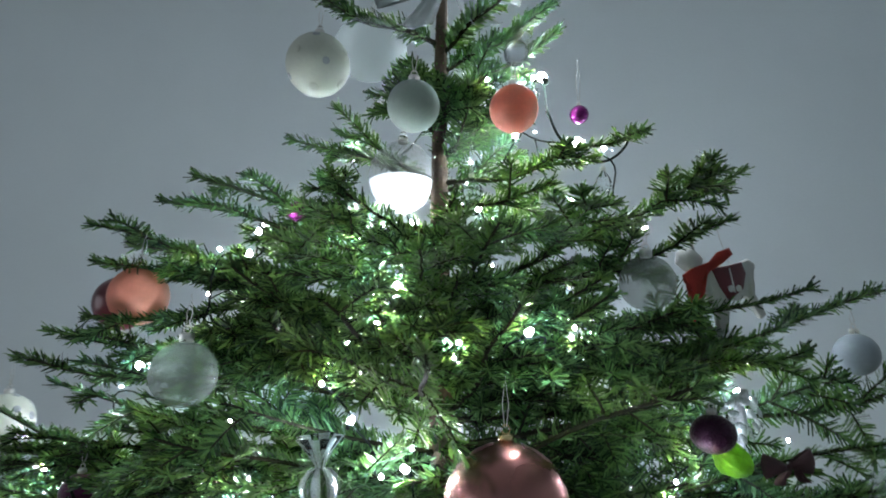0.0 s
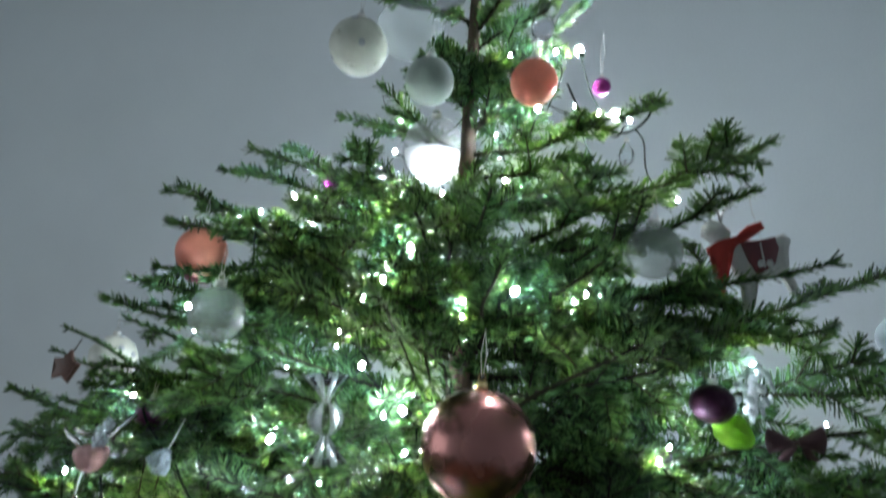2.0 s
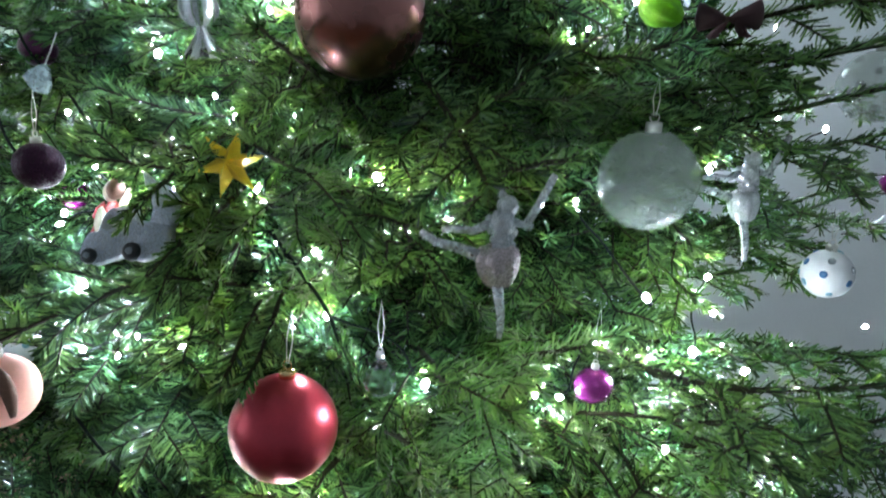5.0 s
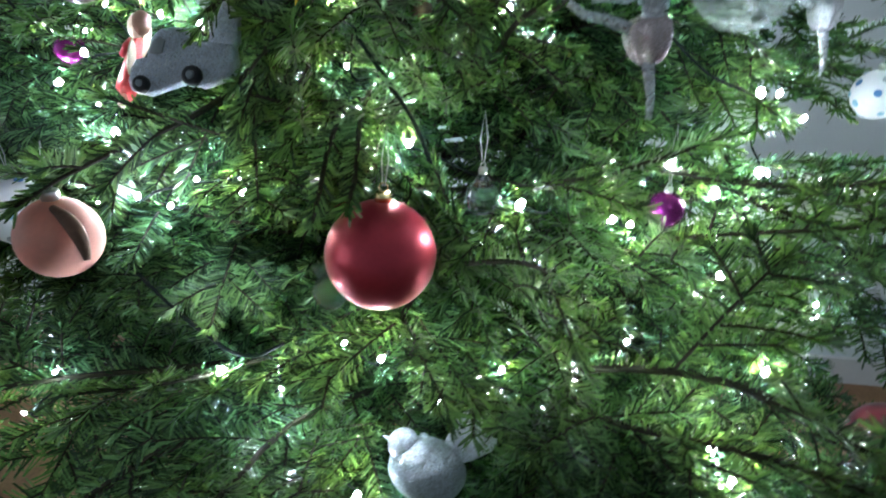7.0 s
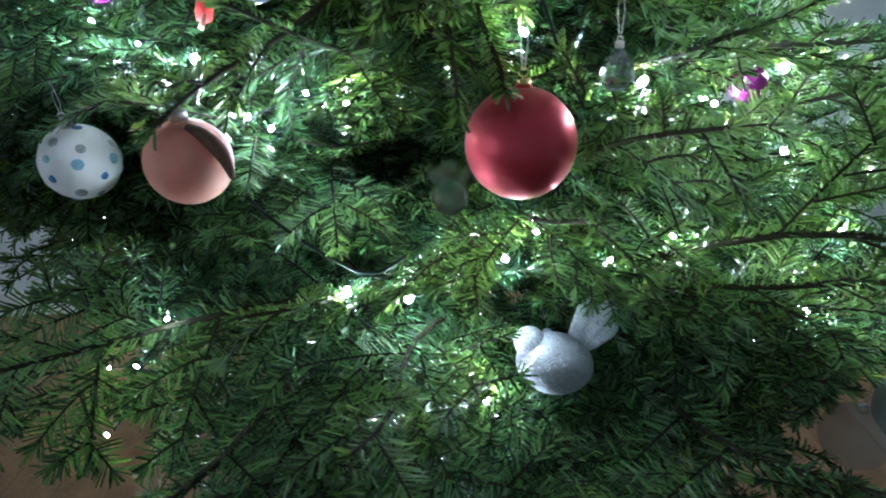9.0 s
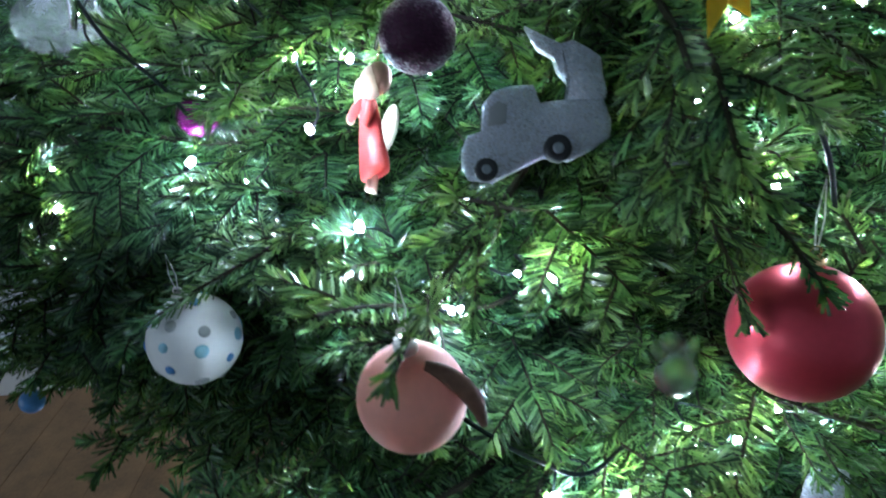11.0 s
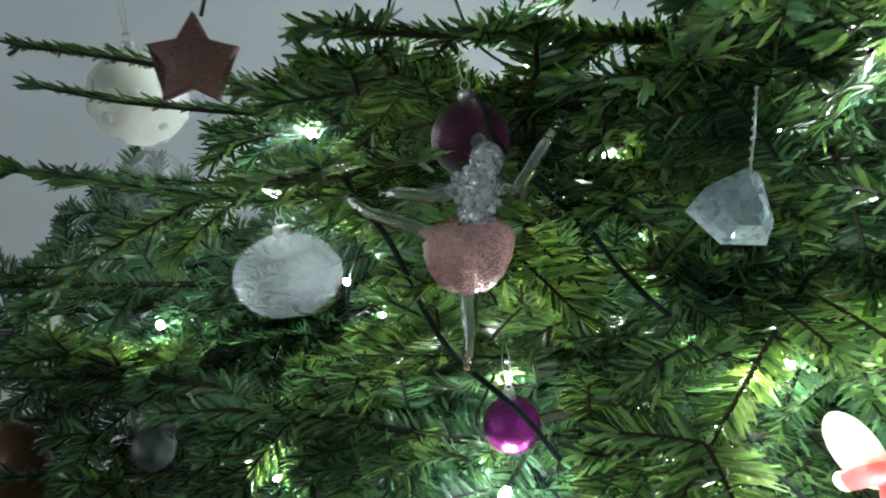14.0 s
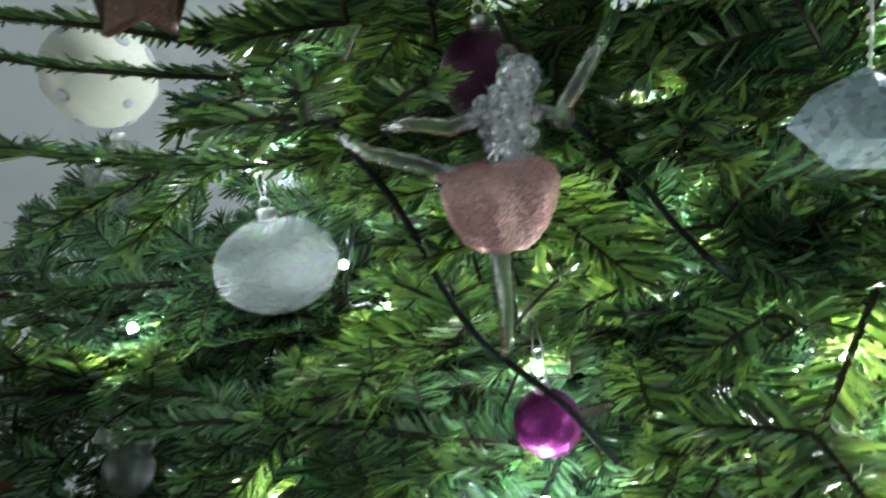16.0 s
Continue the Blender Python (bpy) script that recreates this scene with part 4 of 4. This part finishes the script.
def limb(bm, pts, r0, r1, mat=0):
    n = len(pts)
    tube(bm, pts, [r0 + (r1 - r0) * i / (n - 1) for i in range(n)], 8, mat=mat)


def dancer(s, skirt_w=1.0):
    """A small glass dancer with a stiff skirt."""
    def build(bm):
        ball(bm, 0.0062 * s, Matrix.Translation((0.006 * s, 0, 0.0305 * s)), 14, 9, mat=2)
        ball(bm, 0.0030 * s, Matrix.Translation((0.003 * s, 0, 0.0365 * s)), 10, 7)
        lathe(bm, [(0, 0.006), (0.0060, 0.007), (0.0048, 0.012), (0.0075, 0.020), (0.0062, 0.025), (0.0025, 0.028), (0, 0.029)] if s == 1 else
              [(0, 0.006 * s), (0.006 * s, 0.007 * s), (0.0048 * s, 0.012 * s), (0.0075 * s, 0.02 * s), (0.0062 * s, 0.025 * s), (0.0025 * s, 0.028 * s), (0, 0.029 * s)], 14,
              Matrix.Translation((0.003 * s, 0, 0)), mat=2)
        limb(bm, [(0.008 * s, 0, 0.022 * s), (0.016 * s, -0.002 * s, 0.020 * s), (0.024 * s, -0.002 * s, 0.033 * s), (0.032 * s, 0, 0.047 * s)], 0.0030 * s, 0.0022 * s)
        ball(bm, 0.0032 * s, Matrix.Translation((0.017 * s, -0.002 * s, 0.0195 * s)), 10, 7)
        limb(bm, [(-0.004 * s, 0, 0.021 * s), (-0.013 * s, -0.003 * s, 0.017 * s), (-0.022 * s, -0.003 * s, 0.018 * s), (-0.030 * s, 0, 0.018 * s)], 0.0028 * s, 0.0020 * s)
        limb(bm, [(-0.010 * s, 0, 0.003 * s), (-0.022 * s, 0, 0.008 * s), (-0.034 * s, 0, 0.011 * s), (-0.042 * s, 0, 0.017 * s)], 0.0036 * s, 0.0020 * s)
        limb(bm, [(0.000, 0, -0.010 * s), (0.001 * s, 0, -0.022 * s), (0.002 * s, 0, -0.032 * s), (0.001 * s, 0, -0.043 * s)], 0.0036 * s, 0.0018 * s)
        turn = Matrix.Rotation(radians(-8), 4, "Y") @ Matrix.Rotation(radians(18), 4, "X")
        prof = [(0.003, 0.010), (0.012, 0.0095), (0.0165, 0.006), (0.0175, 0.001), (0.0160, -0.006), (0.0125, -0.013), (0.0085, -0.0165), (0.007, -0.014), (0.005, -0.006), (0, -0.004)]
        lathe(bm, [(r * s * skirt_w, z * s) for r, z in prof], 48, turn @ Matrix.Scale(0.87, 4), flute=0.10, flutes=7, mat=1)
        g = random.Random(4)
        for k in range(22):
            z, a = (0.009 + 0.018 * k / 21) * s, 2.39996 * k
            r = (0.0068 if 0.014 * s < z < 0.024 * s else 0.0055) * s
            ball(bm, g.uniform(0.0018, 0.0029) * s, Matrix.Translation((0.003 * s + r * math.cos(a), r * 0.8 * math.sin(a), z)), 8, 5, mat=2)
    return build


figurine("dancer_figurine", pose(-0.180, 0.559, 1.208, -11.7, 7.7, -0.5) @ pose(0, 0, 0.004), "clear glass dancer with dusky pink glitter skirt", "figurine", dancer(1.0), [ICE, PINKGLIT, SPARKLE], "glass dancers")
figurine("dancer_figurine", pose(0.326, 0.410, 1.134, -10.6, -2.4, 13.8), "silvery glass dancer with pale pink skirt near the copper bauble", "figurine", dancer(0.92, 0.8), [SPARKLE, PALEGLIT, ICEGLIT], "glass dancers")
figurine("dancer_figurine", pose(0.482, 0.611, 1.144, -10.6, -2.4, 13.8), "sparkling clear glass dancer hanging low", "figurine", dancer(1.05, 0.7), [SPARKLE, ICEGLIT, ICEGLIT], "glass dancers")


def glass_bird(bm):
    ball(bm, 0.013, Matrix.Diagonal((1, 0.85, 1.05, 1)), 20, 12)
    ball(bm, 0.0075, Matrix.Translation((-0.001, 0, 0.020)), 14, 8)
    for sg in (-1, 1):
        slab_bm = [(0.004 * sg, 0.014), (0.013 * sg, 0.026), (0.017 * sg, 0.016), (0.009 * sg, 0.006)]
        slab(bm, slab_bm if sg > 0 else slab_bm[::-1], -0.002, 0.002, 0.0006)


figurine("glass_figurine", pose(-0.373, 0.690, 1.084, -11.7, 7.7, -0.5), "clear glass angel-shaped pendant low on the fir", "figurine", glass_bird, [ICE], "glass pendants")
figurine("glass_figurine", pose(0.135, 0.481, 0.947, -27.2, 3.8, 0.5), "clear glass pendant beside the red bauble", "figurine", glass_bird, [ICE], "glass pendants")
figurine("glass_figurine", pose(0.228, 0.647, 1.680, 19.7, -4.0, 7.4), "clear glass pendant hanging just under the white bow", "figurine", glass_bird, [ICE], "glass pendants")


def white_bird(bm):
    ball(bm, 0.031, Matrix.Translation((0, 0, -0.004)) @ Matrix.Rotation(radians(8), 4, "Y") @ Matrix.Diagonal((1.0, 0.8, 0.80, 1)), 32, 18)
    ball(bm, 0.0125, Matrix.Translation((-0.0205, -0.004, 0.0135)), 18, 12)
    lathe(bm, [(0, 0.0085), (0.0012, 0.004), (0.0028, 0)], 8, Matrix.Translation((-0.030, -0.007, 0.016)) @ Matrix.Rotation(radians(-70), 4, "Y"))
    for x, lean, ln, w in ((0.012, 22, 0.046, 1.5), (0.019, 36, 0.050, 1.8), (0.022, 54, 0.036, 1.3), (-0.004, -8, 0.018, 1.0)):
        lathe(bm, [(0, ln), (0.0030 * w, ln * 0.93), (0.0048 * w, ln * 0.75), (0.0042 * w, ln * 0.3), (0.002 * w, 0), (0, -0.004)], 12,
              Matrix.Translation((x, 0, 0.006)) @ Matrix.Rotation(radians(lean), 4, "Y") @ Matrix.Diagonal((1, 0.3, 1, 1)))


figurine("bird_ornament", pose(0.211, 0.464, 0.811, -27.2, 3.8, 0.5), "white glitter bird with upright tail low on the fir", "ornament", white_bird, [SNOWGLIT])


# diamond of iced glass
def diamond(bm):
    ring = [(-0.0165, -0.001), (-0.010, 0.007), (0.003, 0.0135), (0.007, 0.012), (0.0125, -0.004), (0.0105, -0.0115), (-0.0045, -0.0115)]
    levels = [(-0.0075, 0.45), (-0.004, 0.82), (0.0, 1.0), (0.004, 0.82), (0.0075, 0.45)]
    rows = [[bm.verts.new((x * k, y, z * k)) for x, z in ring] for y, k in levels]
    for a, b in zip(rows, rows[1:]):
        for k in range(7):
            bm.faces.new((a[k], a[(k + 1) % 7], b[(k + 1) % 7], b[k]))
    bm.faces.new(rows[0][::-1])
    bm.faces.new(rows[-1])


root = thing("glass_heart", pose(-0.092, 0.549, 1.217, -9.8, 7.5, -1.5), "faceted pale blue glass pendant on a bead thread", "glass ornament", "glass pendants")
bm = bmesh.new()
diamond(bm)
part("glass", bm, CRYSTAL, root, smooth=False)
bm = bmesh.new()
tube(bm, [(0.004, 0, 0.012), (0.006, 0.002, 0.025), (0.007, 0.004, 0.040)], 0.0004, 5)
for k in range(9):
    ball(bm, 0.0008, Matrix.Translation((0.004 + 0.003 * k / 8, 0.004 * k / 8, 0.013 + 0.027 * k / 8)), 8, 5)
part("thread", bm, THREAD, root)


# stars
def star_outline(r, inner, n=5, turn=90):
    return [((r if k % 2 == 0 else r * inner) * math.cos(radians(turn + 180 * k / n)), (r if k % 2 == 0 else r * inner) * math.sin(radians(turn + 180 * k / n))) for k in range(2 * n)]


root = thing("wooden_star", pose(-0.279, 0.610, 1.289, -9.8, 7.5, -1.5), "small brown glittered wooden star hanging from a branch tip", "star ornament", "stars")
part("star", slab(bmesh.new(), star_outline(0.0195, 0.55), -0.0025, 0.0025, 0.001), GINGER, root)
bm = bmesh.new()
tube(bm, [(0.003, 0, 0.018), (0.005, 0, 0.028), (0.008, 0, 0.033)], 0.0008, 6)
part("hook", bm, GREEN_THREAD, root)

root = thing("yellow_star", pose(0.136, 0.469, 1.167, -10.6, -2.4, 13.8), "folded yellow card star among the twigs", "star ornament", "stars")
for k in range(6):
    bm = bmesh.new()
    a = radians(60 * k + 12)
    t, l, r, c = (math.cos(a) * 0.024, math.sin(a) * 0.024), (math.cos(a + 0.6) * 0.009, math.sin(a + 0.6) * 0.009), (math.cos(a - 0.6) * 0.009, math.sin(a - 0.6) * 0.009), (0, 0)
    v = [bm.verts.new(p) for p in ((t[0], 0.004, t[1]), (l[0], 0.003, l[1]), (0, -0.006, 0), (r[0], 0.003, r[1]), (t[0] * 0.5, -0.005, t[1] * 0.5))]
    for q in ((0, 1, 4), (1, 2, 4), (2, 3, 4), (3, 0, 4), (0, 3, 2, 1)):
        bm.faces.new([v[i] for i in q])
    bmesh.ops.recalc_face_normals(bm, faces=bm.faces)
    part("point", bm, YELLOW, root, smooth=False)

# wrapped sweet of silver glass
def striped(bm, n):
    """Clear stripes between the silver ones, round the upright axis."""
    for f in bm.faces:
        c = f.calc_center_median()
        f.material_index = int((math.atan2(c.y, c.x) / (2 * math.pi) + 1) * 2 * n) % 2
    return bm


root = thing("glass_sweet", pose(0.073, 0.538, 1.272, 3.5, -4.1, 15.3), "clear and silver glass sweet with twisted ends", "glass ornament")
part("sweet", striped(lathe(bmesh.new(), [(0, -0.014), (0.008, -0.0125), (0.0135, -0.006), (0.0150, 0.0), (0.0135, 0.006), (0.008, 0.0125), (0, 0.014)], 48, flute=0.07, flutes=8), 6), [ICEGLIT, GLASS], root)
for sg, nm in ((1, "upper_twist"), (-1, "lower_twist")):
    prof = [(0.003, 0.011), (0.0036, 0.016), (0.009, 0.026), (0.0165, 0.036), (0.0150, 0.0365), (0.007, 0.026), (0.0015, 0.018), (0.001, 0.012)]
    bm = lathe(bmesh.new(), [(r, z * sg) for r, z in prof], 48, flute=0.16, flutes=7)
    bmesh.ops.recalc_face_normals(bm, faces=bm.faces)
    part(nm, striped(bm, 6), [ICEGLIT, GLASS], root)

# lime leaf-like fruit, silver cone, plum ribbon
root = thing("glass_fruit", pose(0.408, 0.633, 1.285, 3.5, -4.1, 15.3), "ribbed lime green glass fruit lit by an LED", "glass ornament")
part("fruit", lathe(bmesh.new(), [(0, -0.020), (0.006, -0.017), (0.0125, -0.006), (0.0140, 0.002), (0.011, 0.011), (0.005, 0.017), (0, 0.019)], 36,
                    Matrix.Rotation(radians(-58), 4, "Y"), flute=0.08, flutes=9), LIME, root)
root = thing("silver_cone", pose(0.431, 0.669, 1.318, 3.5, -4.1, 15.3), "glittering silver cone beside the plum bauble", "ornament")
for k in range(26):
    z = -0.022 + 0.044 * k / 25
    r = 0.013 * math.sin(math.pi * (0.12 + 0.80 * k / 25)) + 0.002
    a = 2.39996 * k
    bm = lathe(bmesh.new(), [(0, -0.001), (0.004, 0.0), (0.0052, 0.0016), (0.003, 0.003), (0, 0.0034)], 8,
               Matrix.Rotation(radians(25), 4, "Y") @ pose(r * math.cos(a), r * math.sin(a), z, 0, 0, 0) @ Matrix.Rotation(a, 4, "Z") @ Matrix.Rotation(radians(55), 4, "Y"))
    part("scale", bm, ICEGLIT, root)
bm = bmesh.new()
tube(bm, [(-0.012 * 0, 0, -0.02), (0, 0, 0.0), (0, 0, 0.024)], [0.004, 0.006, 0.003], 8)
part("core", bm, ICEGLIT, root)


def ribbon_bow(m, L, half, mat, label, tails=True, name="ribbon_bow"):
    """A tied bow: two padded loops, a knot and two tails."""
    root = thing(name, m, label, "bow")
    for sg in (-1, 1):
        bm = bmesh.new()
        nu, nv = 28, 12
        grid = []
        for i in range(nu):
            u = i / nu * 2 * math.pi
            x = L * (1 - math.cos(u)) / 2
            dep = 0.26 * L * math.sin(u)
            row = []
            for j in range(nv + 1):
                v = -1 + 2 * j / nv
                hh = half * (0.16 + 0.84 * (x / L) ** 0.75)
                pleat = 0.05 * L * math.cos(v * 7 + (1 if u > math.pi else 0)) * (1 - x / L) ** 1.2
                row.append(bm.verts.new((sg * (x + 0.002 - 0.10 * L * v * v * (x / L) ** 2), dep * (1 - 0.75 * abs(v) ** 2.4) + pleat * 0.4, v * hh + 0.22 * half * (x / L))))
            grid.append(row)
        for i in range(nu):
            for j in range(nv):
                bm.faces.new((grid[i][j], grid[(i + 1) % nu][j], grid[(i + 1) % nu][j + 1], grid[i][j + 1]))
        ob = part("loop", bm, mat, root)
        so = ob.modifiers.new("thickness", "SOLIDIFY")
        so.thickness = 0.0006
        if tails:
            bm = bmesh.new()
            rows = []
            for i in range(12):
                s = i / 11
                w = half * (0.12 + 0.42 * s)
                cx, cz = sg * (0.004 + 0.42 * L * s), -half * 0.15 - 1.15 * half * s
                rows.append([bm.verts.new((cx + w * (j / 6 - 0.5) * 1.6, -0.004 + 0.004 * math.sin(j * 2.1 + 3 * s), cz + (0.25 * w * abs(j / 3 - 1) if i == 11 else 0))) for j in range(7)])
            for a, b in zip(rows, rows[1:]):
                for j in range(6):
                    bm.faces.new((a[j], a[j + 1], b[j + 1], b[j]))
            ob = part("tail", bm, mat, root)
            ob.modifiers.new("thickness", "SOLIDIFY").thickness = 0.0006
    bm = bmesh.new()
    lathe(bm, [(0, -half * 0.22), (L * 0.10, -half * 0.2), (L * 0.145, 0), (L * 0.10, half * 0.2), (0, half * 0.22)], 20, flute=0.08, flutes=7)
    part("knot", bm, mat, root)
    return root


ribbon_bow(pose(0.158, 0.626, 1.759, 19.7, -4.0, 7.4), 0.080, 0.042, FABRIC, "large sheer white fabric bow on the treetop", name="treetop_bow")
ribbon_bow(pose(0.460, 0.648, 1.279, 3.5, -4.1, 15.3), 0.024, 0.011, PLUMFAB, "small dark plum ribbon bow on a branch")


# ---- painted wooden and felt ornaments ----
def angel(bm):
    # dress, sleeves, head with hair, two wings; made as a single turned and carved figure
    lathe(bm, [(0, -0.039), (0.0165, -0.038), (0.0175, -0.034), (0.0145, -0.012), (0.0105, 0.006), (0.0085, 0.012), (0, 0.014)], 24,
          Matrix.Rotation(radians(-22), 4, "Y") @ Matrix.Diagonal((1, 0.6, 1, 1)), flute=0.04, flutes=6, mat=0)
    head = Matrix.Translation((0.004, -0.002, 0.021))
    ball(bm, 0.0105, head, 18, 12, mat=1)
    ball(bm, 0.0115, Matrix.Translation((0.006, 0.003, 0.0235)), 18, 12, squash=0.9, mat=2)
    for sg, x, z in ((-1, -0.022, 0.012), (1, 0.024, -0.007)):
        rot = Matrix.Translation((x, 0.004, z)) @ Matrix.Rotation(radians(38 * sg), 4, "Y") @ Matrix.Diagonal((0.62, 0.22, 1, 1))
        ball(bm, 0.0165, rot, 16, 10, mat=3)
    ball(bm, 0.0042, Matrix.Translation((-0.022, -0.006, -0.001)), 12, 8, mat=3)
    limb(bm, [(-0.006, -0.004, 0.008), (-0.014, -0.007, 0.004), (-0.021, -0.007, -0.001)], 0.0045, 0.0038, 0)
    limb(bm, [(0.008, -0.004, 0.007), (0.013, -0.008, 0.001), (0.010, -0.011, -0.005)], 0.0045, 0.0038, 0)
    for x in (0.006, 0.014):
        limb(bm, [(x, 0, -0.036), (x + 0.002, -0.001, -0.041), (x + 0.003, -0.003, -0.046)], 0.003, 0.0034, 1)
    limb(bm, [(0.008, 0, 0.034), (0.010, 0, 0.045), (0.012, 0, 0.056)], 0.0005, 0.0005, 4)


figurine("angel_figurine", pose(-0.031, 0.545, 1.107, -16.5, 8.9, -5.9) @ pose(0, 0, 0, 0, 0, -62) @ Matrix.Diagonal((1.05, 0.6, 0.92, 1)), "painted wooden angel with red dress and cream wings", "figurine", angel, [REDWOOD, SKIN, HAIR, CREAM, GOLD])

root = thing("toy_truck", pose(0.052, 0.471, 1.108, -25.3, 5.3, -3.4), "white glittered felt truck carrying a tree, with black wheels", "truck ornament")
S = 0.000262


def scaled(points, cx, cz):
    return [((x - cx) * S, (cz - z) * S) for x, z in points]


body = [(812, 300), (812, 268), (822, 244), (848, 236), (850, 188), (868, 164), (900, 154), (940, 152), (952, 184), (1000, 178), (1066, 176), (1080, 215), (1078, 245), (1040, 272),
        (1006, 288), (960, 282), (905, 308), (870, 326), (825, 322)]
part("body", slab(bmesh.new(), scaled(body, 945, 235)[::-1], -0.004, 0.004, 0.0012), SNOWGLIT, root, "white glitter felt body")
load = [(1000, 182), (1006, 150), (985, 128), (975, 100), (948, 85), (925, 45), (960, 62), (990, 76), (1012, 70), (1040, 84), (1062, 100), (1066, 130), (1074, 165), (1066, 185)]
part("felt_tree", slab(bmesh.new(), scaled(load, 945, 235)[::-1], -0.003, 0.003, 0.001), SNOWGLIT, root)
win = [(858, 228), (860, 196), (876, 182), (892, 190), (890, 222)]
part("window", slab(bmesh.new(), scaled(win, 945, 235)[::-1], -0.0052, -0.0038, 0.0003), GREYDOT, root, "dull grey window")
for wx, wz, r in ((855, 306, 21), (982, 268, 25)):
    m = Matrix.Translation(((wx - 945) * S, -0.005, (235 - wz) * S)) @ Matrix.Rotation(radians(90), 4, "X")
    wh = part("wheel", lathe(bmesh.new(), [(0, -0.003), (r * S * 0.9, -0.003), (r * S, -0.0018), (r * S, 0.0018), (r * S * 0.9, 0.003), (r * S * 0.55, 0.0032), (0, 0.0022)], 24, m), BLACK, root,
              "shiny black wheel")
    part("hub", lathe(bmesh.new(), [(r * S * 0.42, 0.0028), (r * S * 0.34, 0.0044), (r * S * 0.2, 0.0040), (0, 0.0046)], 14, m), SMOKE, wh)

# Reindeer cut from flat board; horse is its body outline.
root = thing("wooden_reindeer", pose(0.447, 0.717, 1.453, 3.5, -4.1, 15.3), "white wooden reindeer with red saddle and scarf", "reindeer ornament")
S = 0.00063
horse = [(1232, 712), (1240, 694), (1256, 686), (1285, 686), (1308, 681), (1322, 676), (1334, 685), (1333, 692), (1329, 697), (1330, 720), (1328, 735), (1338, 752), (1346, 770),
         (1336, 776), (1322, 752), (1312, 738), (1296, 745), (1280, 742), (1272, 738), (1270, 760), (1268, 800), (1254, 800), (1252, 765), (1240, 735)]
part("body", slab(bmesh.new(), scaled(horse, 1280, 712)[::-1], -0.003, 0.003, 0.0008), GREYWHITE, root)
saddle = [(1250, 690), (1280, 687), (1307, 681), (1313, 700), (1306, 725), (1290, 736), (1276, 743), (1262, 720)]
part("saddle", slab(bmesh.new(), scaled(saddle, 1280, 712)[::-1], -0.0048, 0.0048, 0.0008), DARKRED, root, "dark red saddle cloth")
scarf = [(1195, 700), (1215, 688), (1245, 680), (1262, 664), (1284, 657), (1290, 668), (1270, 682), (1246, 694), (1228, 712), (1222, 740), (1220, 775), (1207, 776), (1208, 735), (1206, 715),
         (1197, 712)]
part("scarf", slab(bmesh.new(), scaled(scarf, 1280, 712)[::-1], -0.0065, -0.0035, 0.0006), SCARF, root, "bright red scarf")
bm = bmesh.new()
tube(bm, [(0.001, -0.0052, 0.013), (0.003, -0.0052, 0.0), (0.005, -0.0052, -0.012)], 0.0009, 6)
for x in (0.001, 0.010):
    ball(bm, 0.0036, Matrix.Translation((x, -0.0048, -0.008)) @ Matrix.Diagonal((1, 0.3, 1, 1)), 12, 8)
part("motif", bm, GREYWHITE, root, "pale bell motif on the saddle")
for sg in (-1, 1):
    bm = bmesh.new()
    hx, hz = -0.036, 0.032
    tube(bm, [(hx, 0.002 * sg, hz), (hx + 0.004 * sg, 0.003 * sg, hz + 0.014), (hx + 0.011 * sg, 0.004 * sg, hz + 0.024), (hx + 0.016 * sg, 0.004 * sg, hz + 0.036)], 0.0016, 6, 0.6)
    for k, f in ((0.016, 0.010), (0.026, -0.004)):
        tube(bm, [(hx + 0.007 * sg, 0.0035 * sg, hz + k), (hx + (0.007 + f * 1.2) * sg, 0.004 * sg, hz + k + 0.010)], 0.0012, 6, 0.6)
    part("antler", bm, GREYWHITE, root)
bm = bmesh.new()
lathe(bm, [(0, -0.010), (0.006, -0.008), (0.0085, 0), (0.007, 0.008), (0, 0.011)], 14, Matrix.Translation((-0.041, 0, 0.023)) @ Matrix.Scale(1.5, 4) @ Matrix.Rotation(radians(-62), 4, "Y") @ Matrix.Diagonal((1, 0.55, 1, 1)))
part("head", bm, GREYWHITE, root)
bm = bmesh.new()
tube(bm, [(0.005, 0, 0.018), (-0.003, 0, 0.045), (-0.006, 0.002, 0.075)], 0.0004, 5)
part("thread", bm, THREAD, root)

# ---- floor boards ----
width, n = 0.13, 0
board_mesh = {}
for i in range(42):
    x0 = X0 + i * width
    y, k = Y0 + (i * 0.37 % 1.0) * -0.9, 0
    while y < Y1:
        ln = (1.2, 0.9, 1.45)[(i + k) % 3]
        a, b2 = max(y, Y0), min(y + ln, Y1)
        if b2 - a > 0.05:
            bm = bmesh.new()
            bmesh.ops.create_cube(bm, size=1, matrix=Matrix.LocRotScale((x0 + width / 2, (a + b2) / 2, -0.008), None, (width - 0.002, b2 - a - 0.002, 0.016)))
            part("plank", bm, OAK, floor, smooth=False)
        y += ln
        k += 1
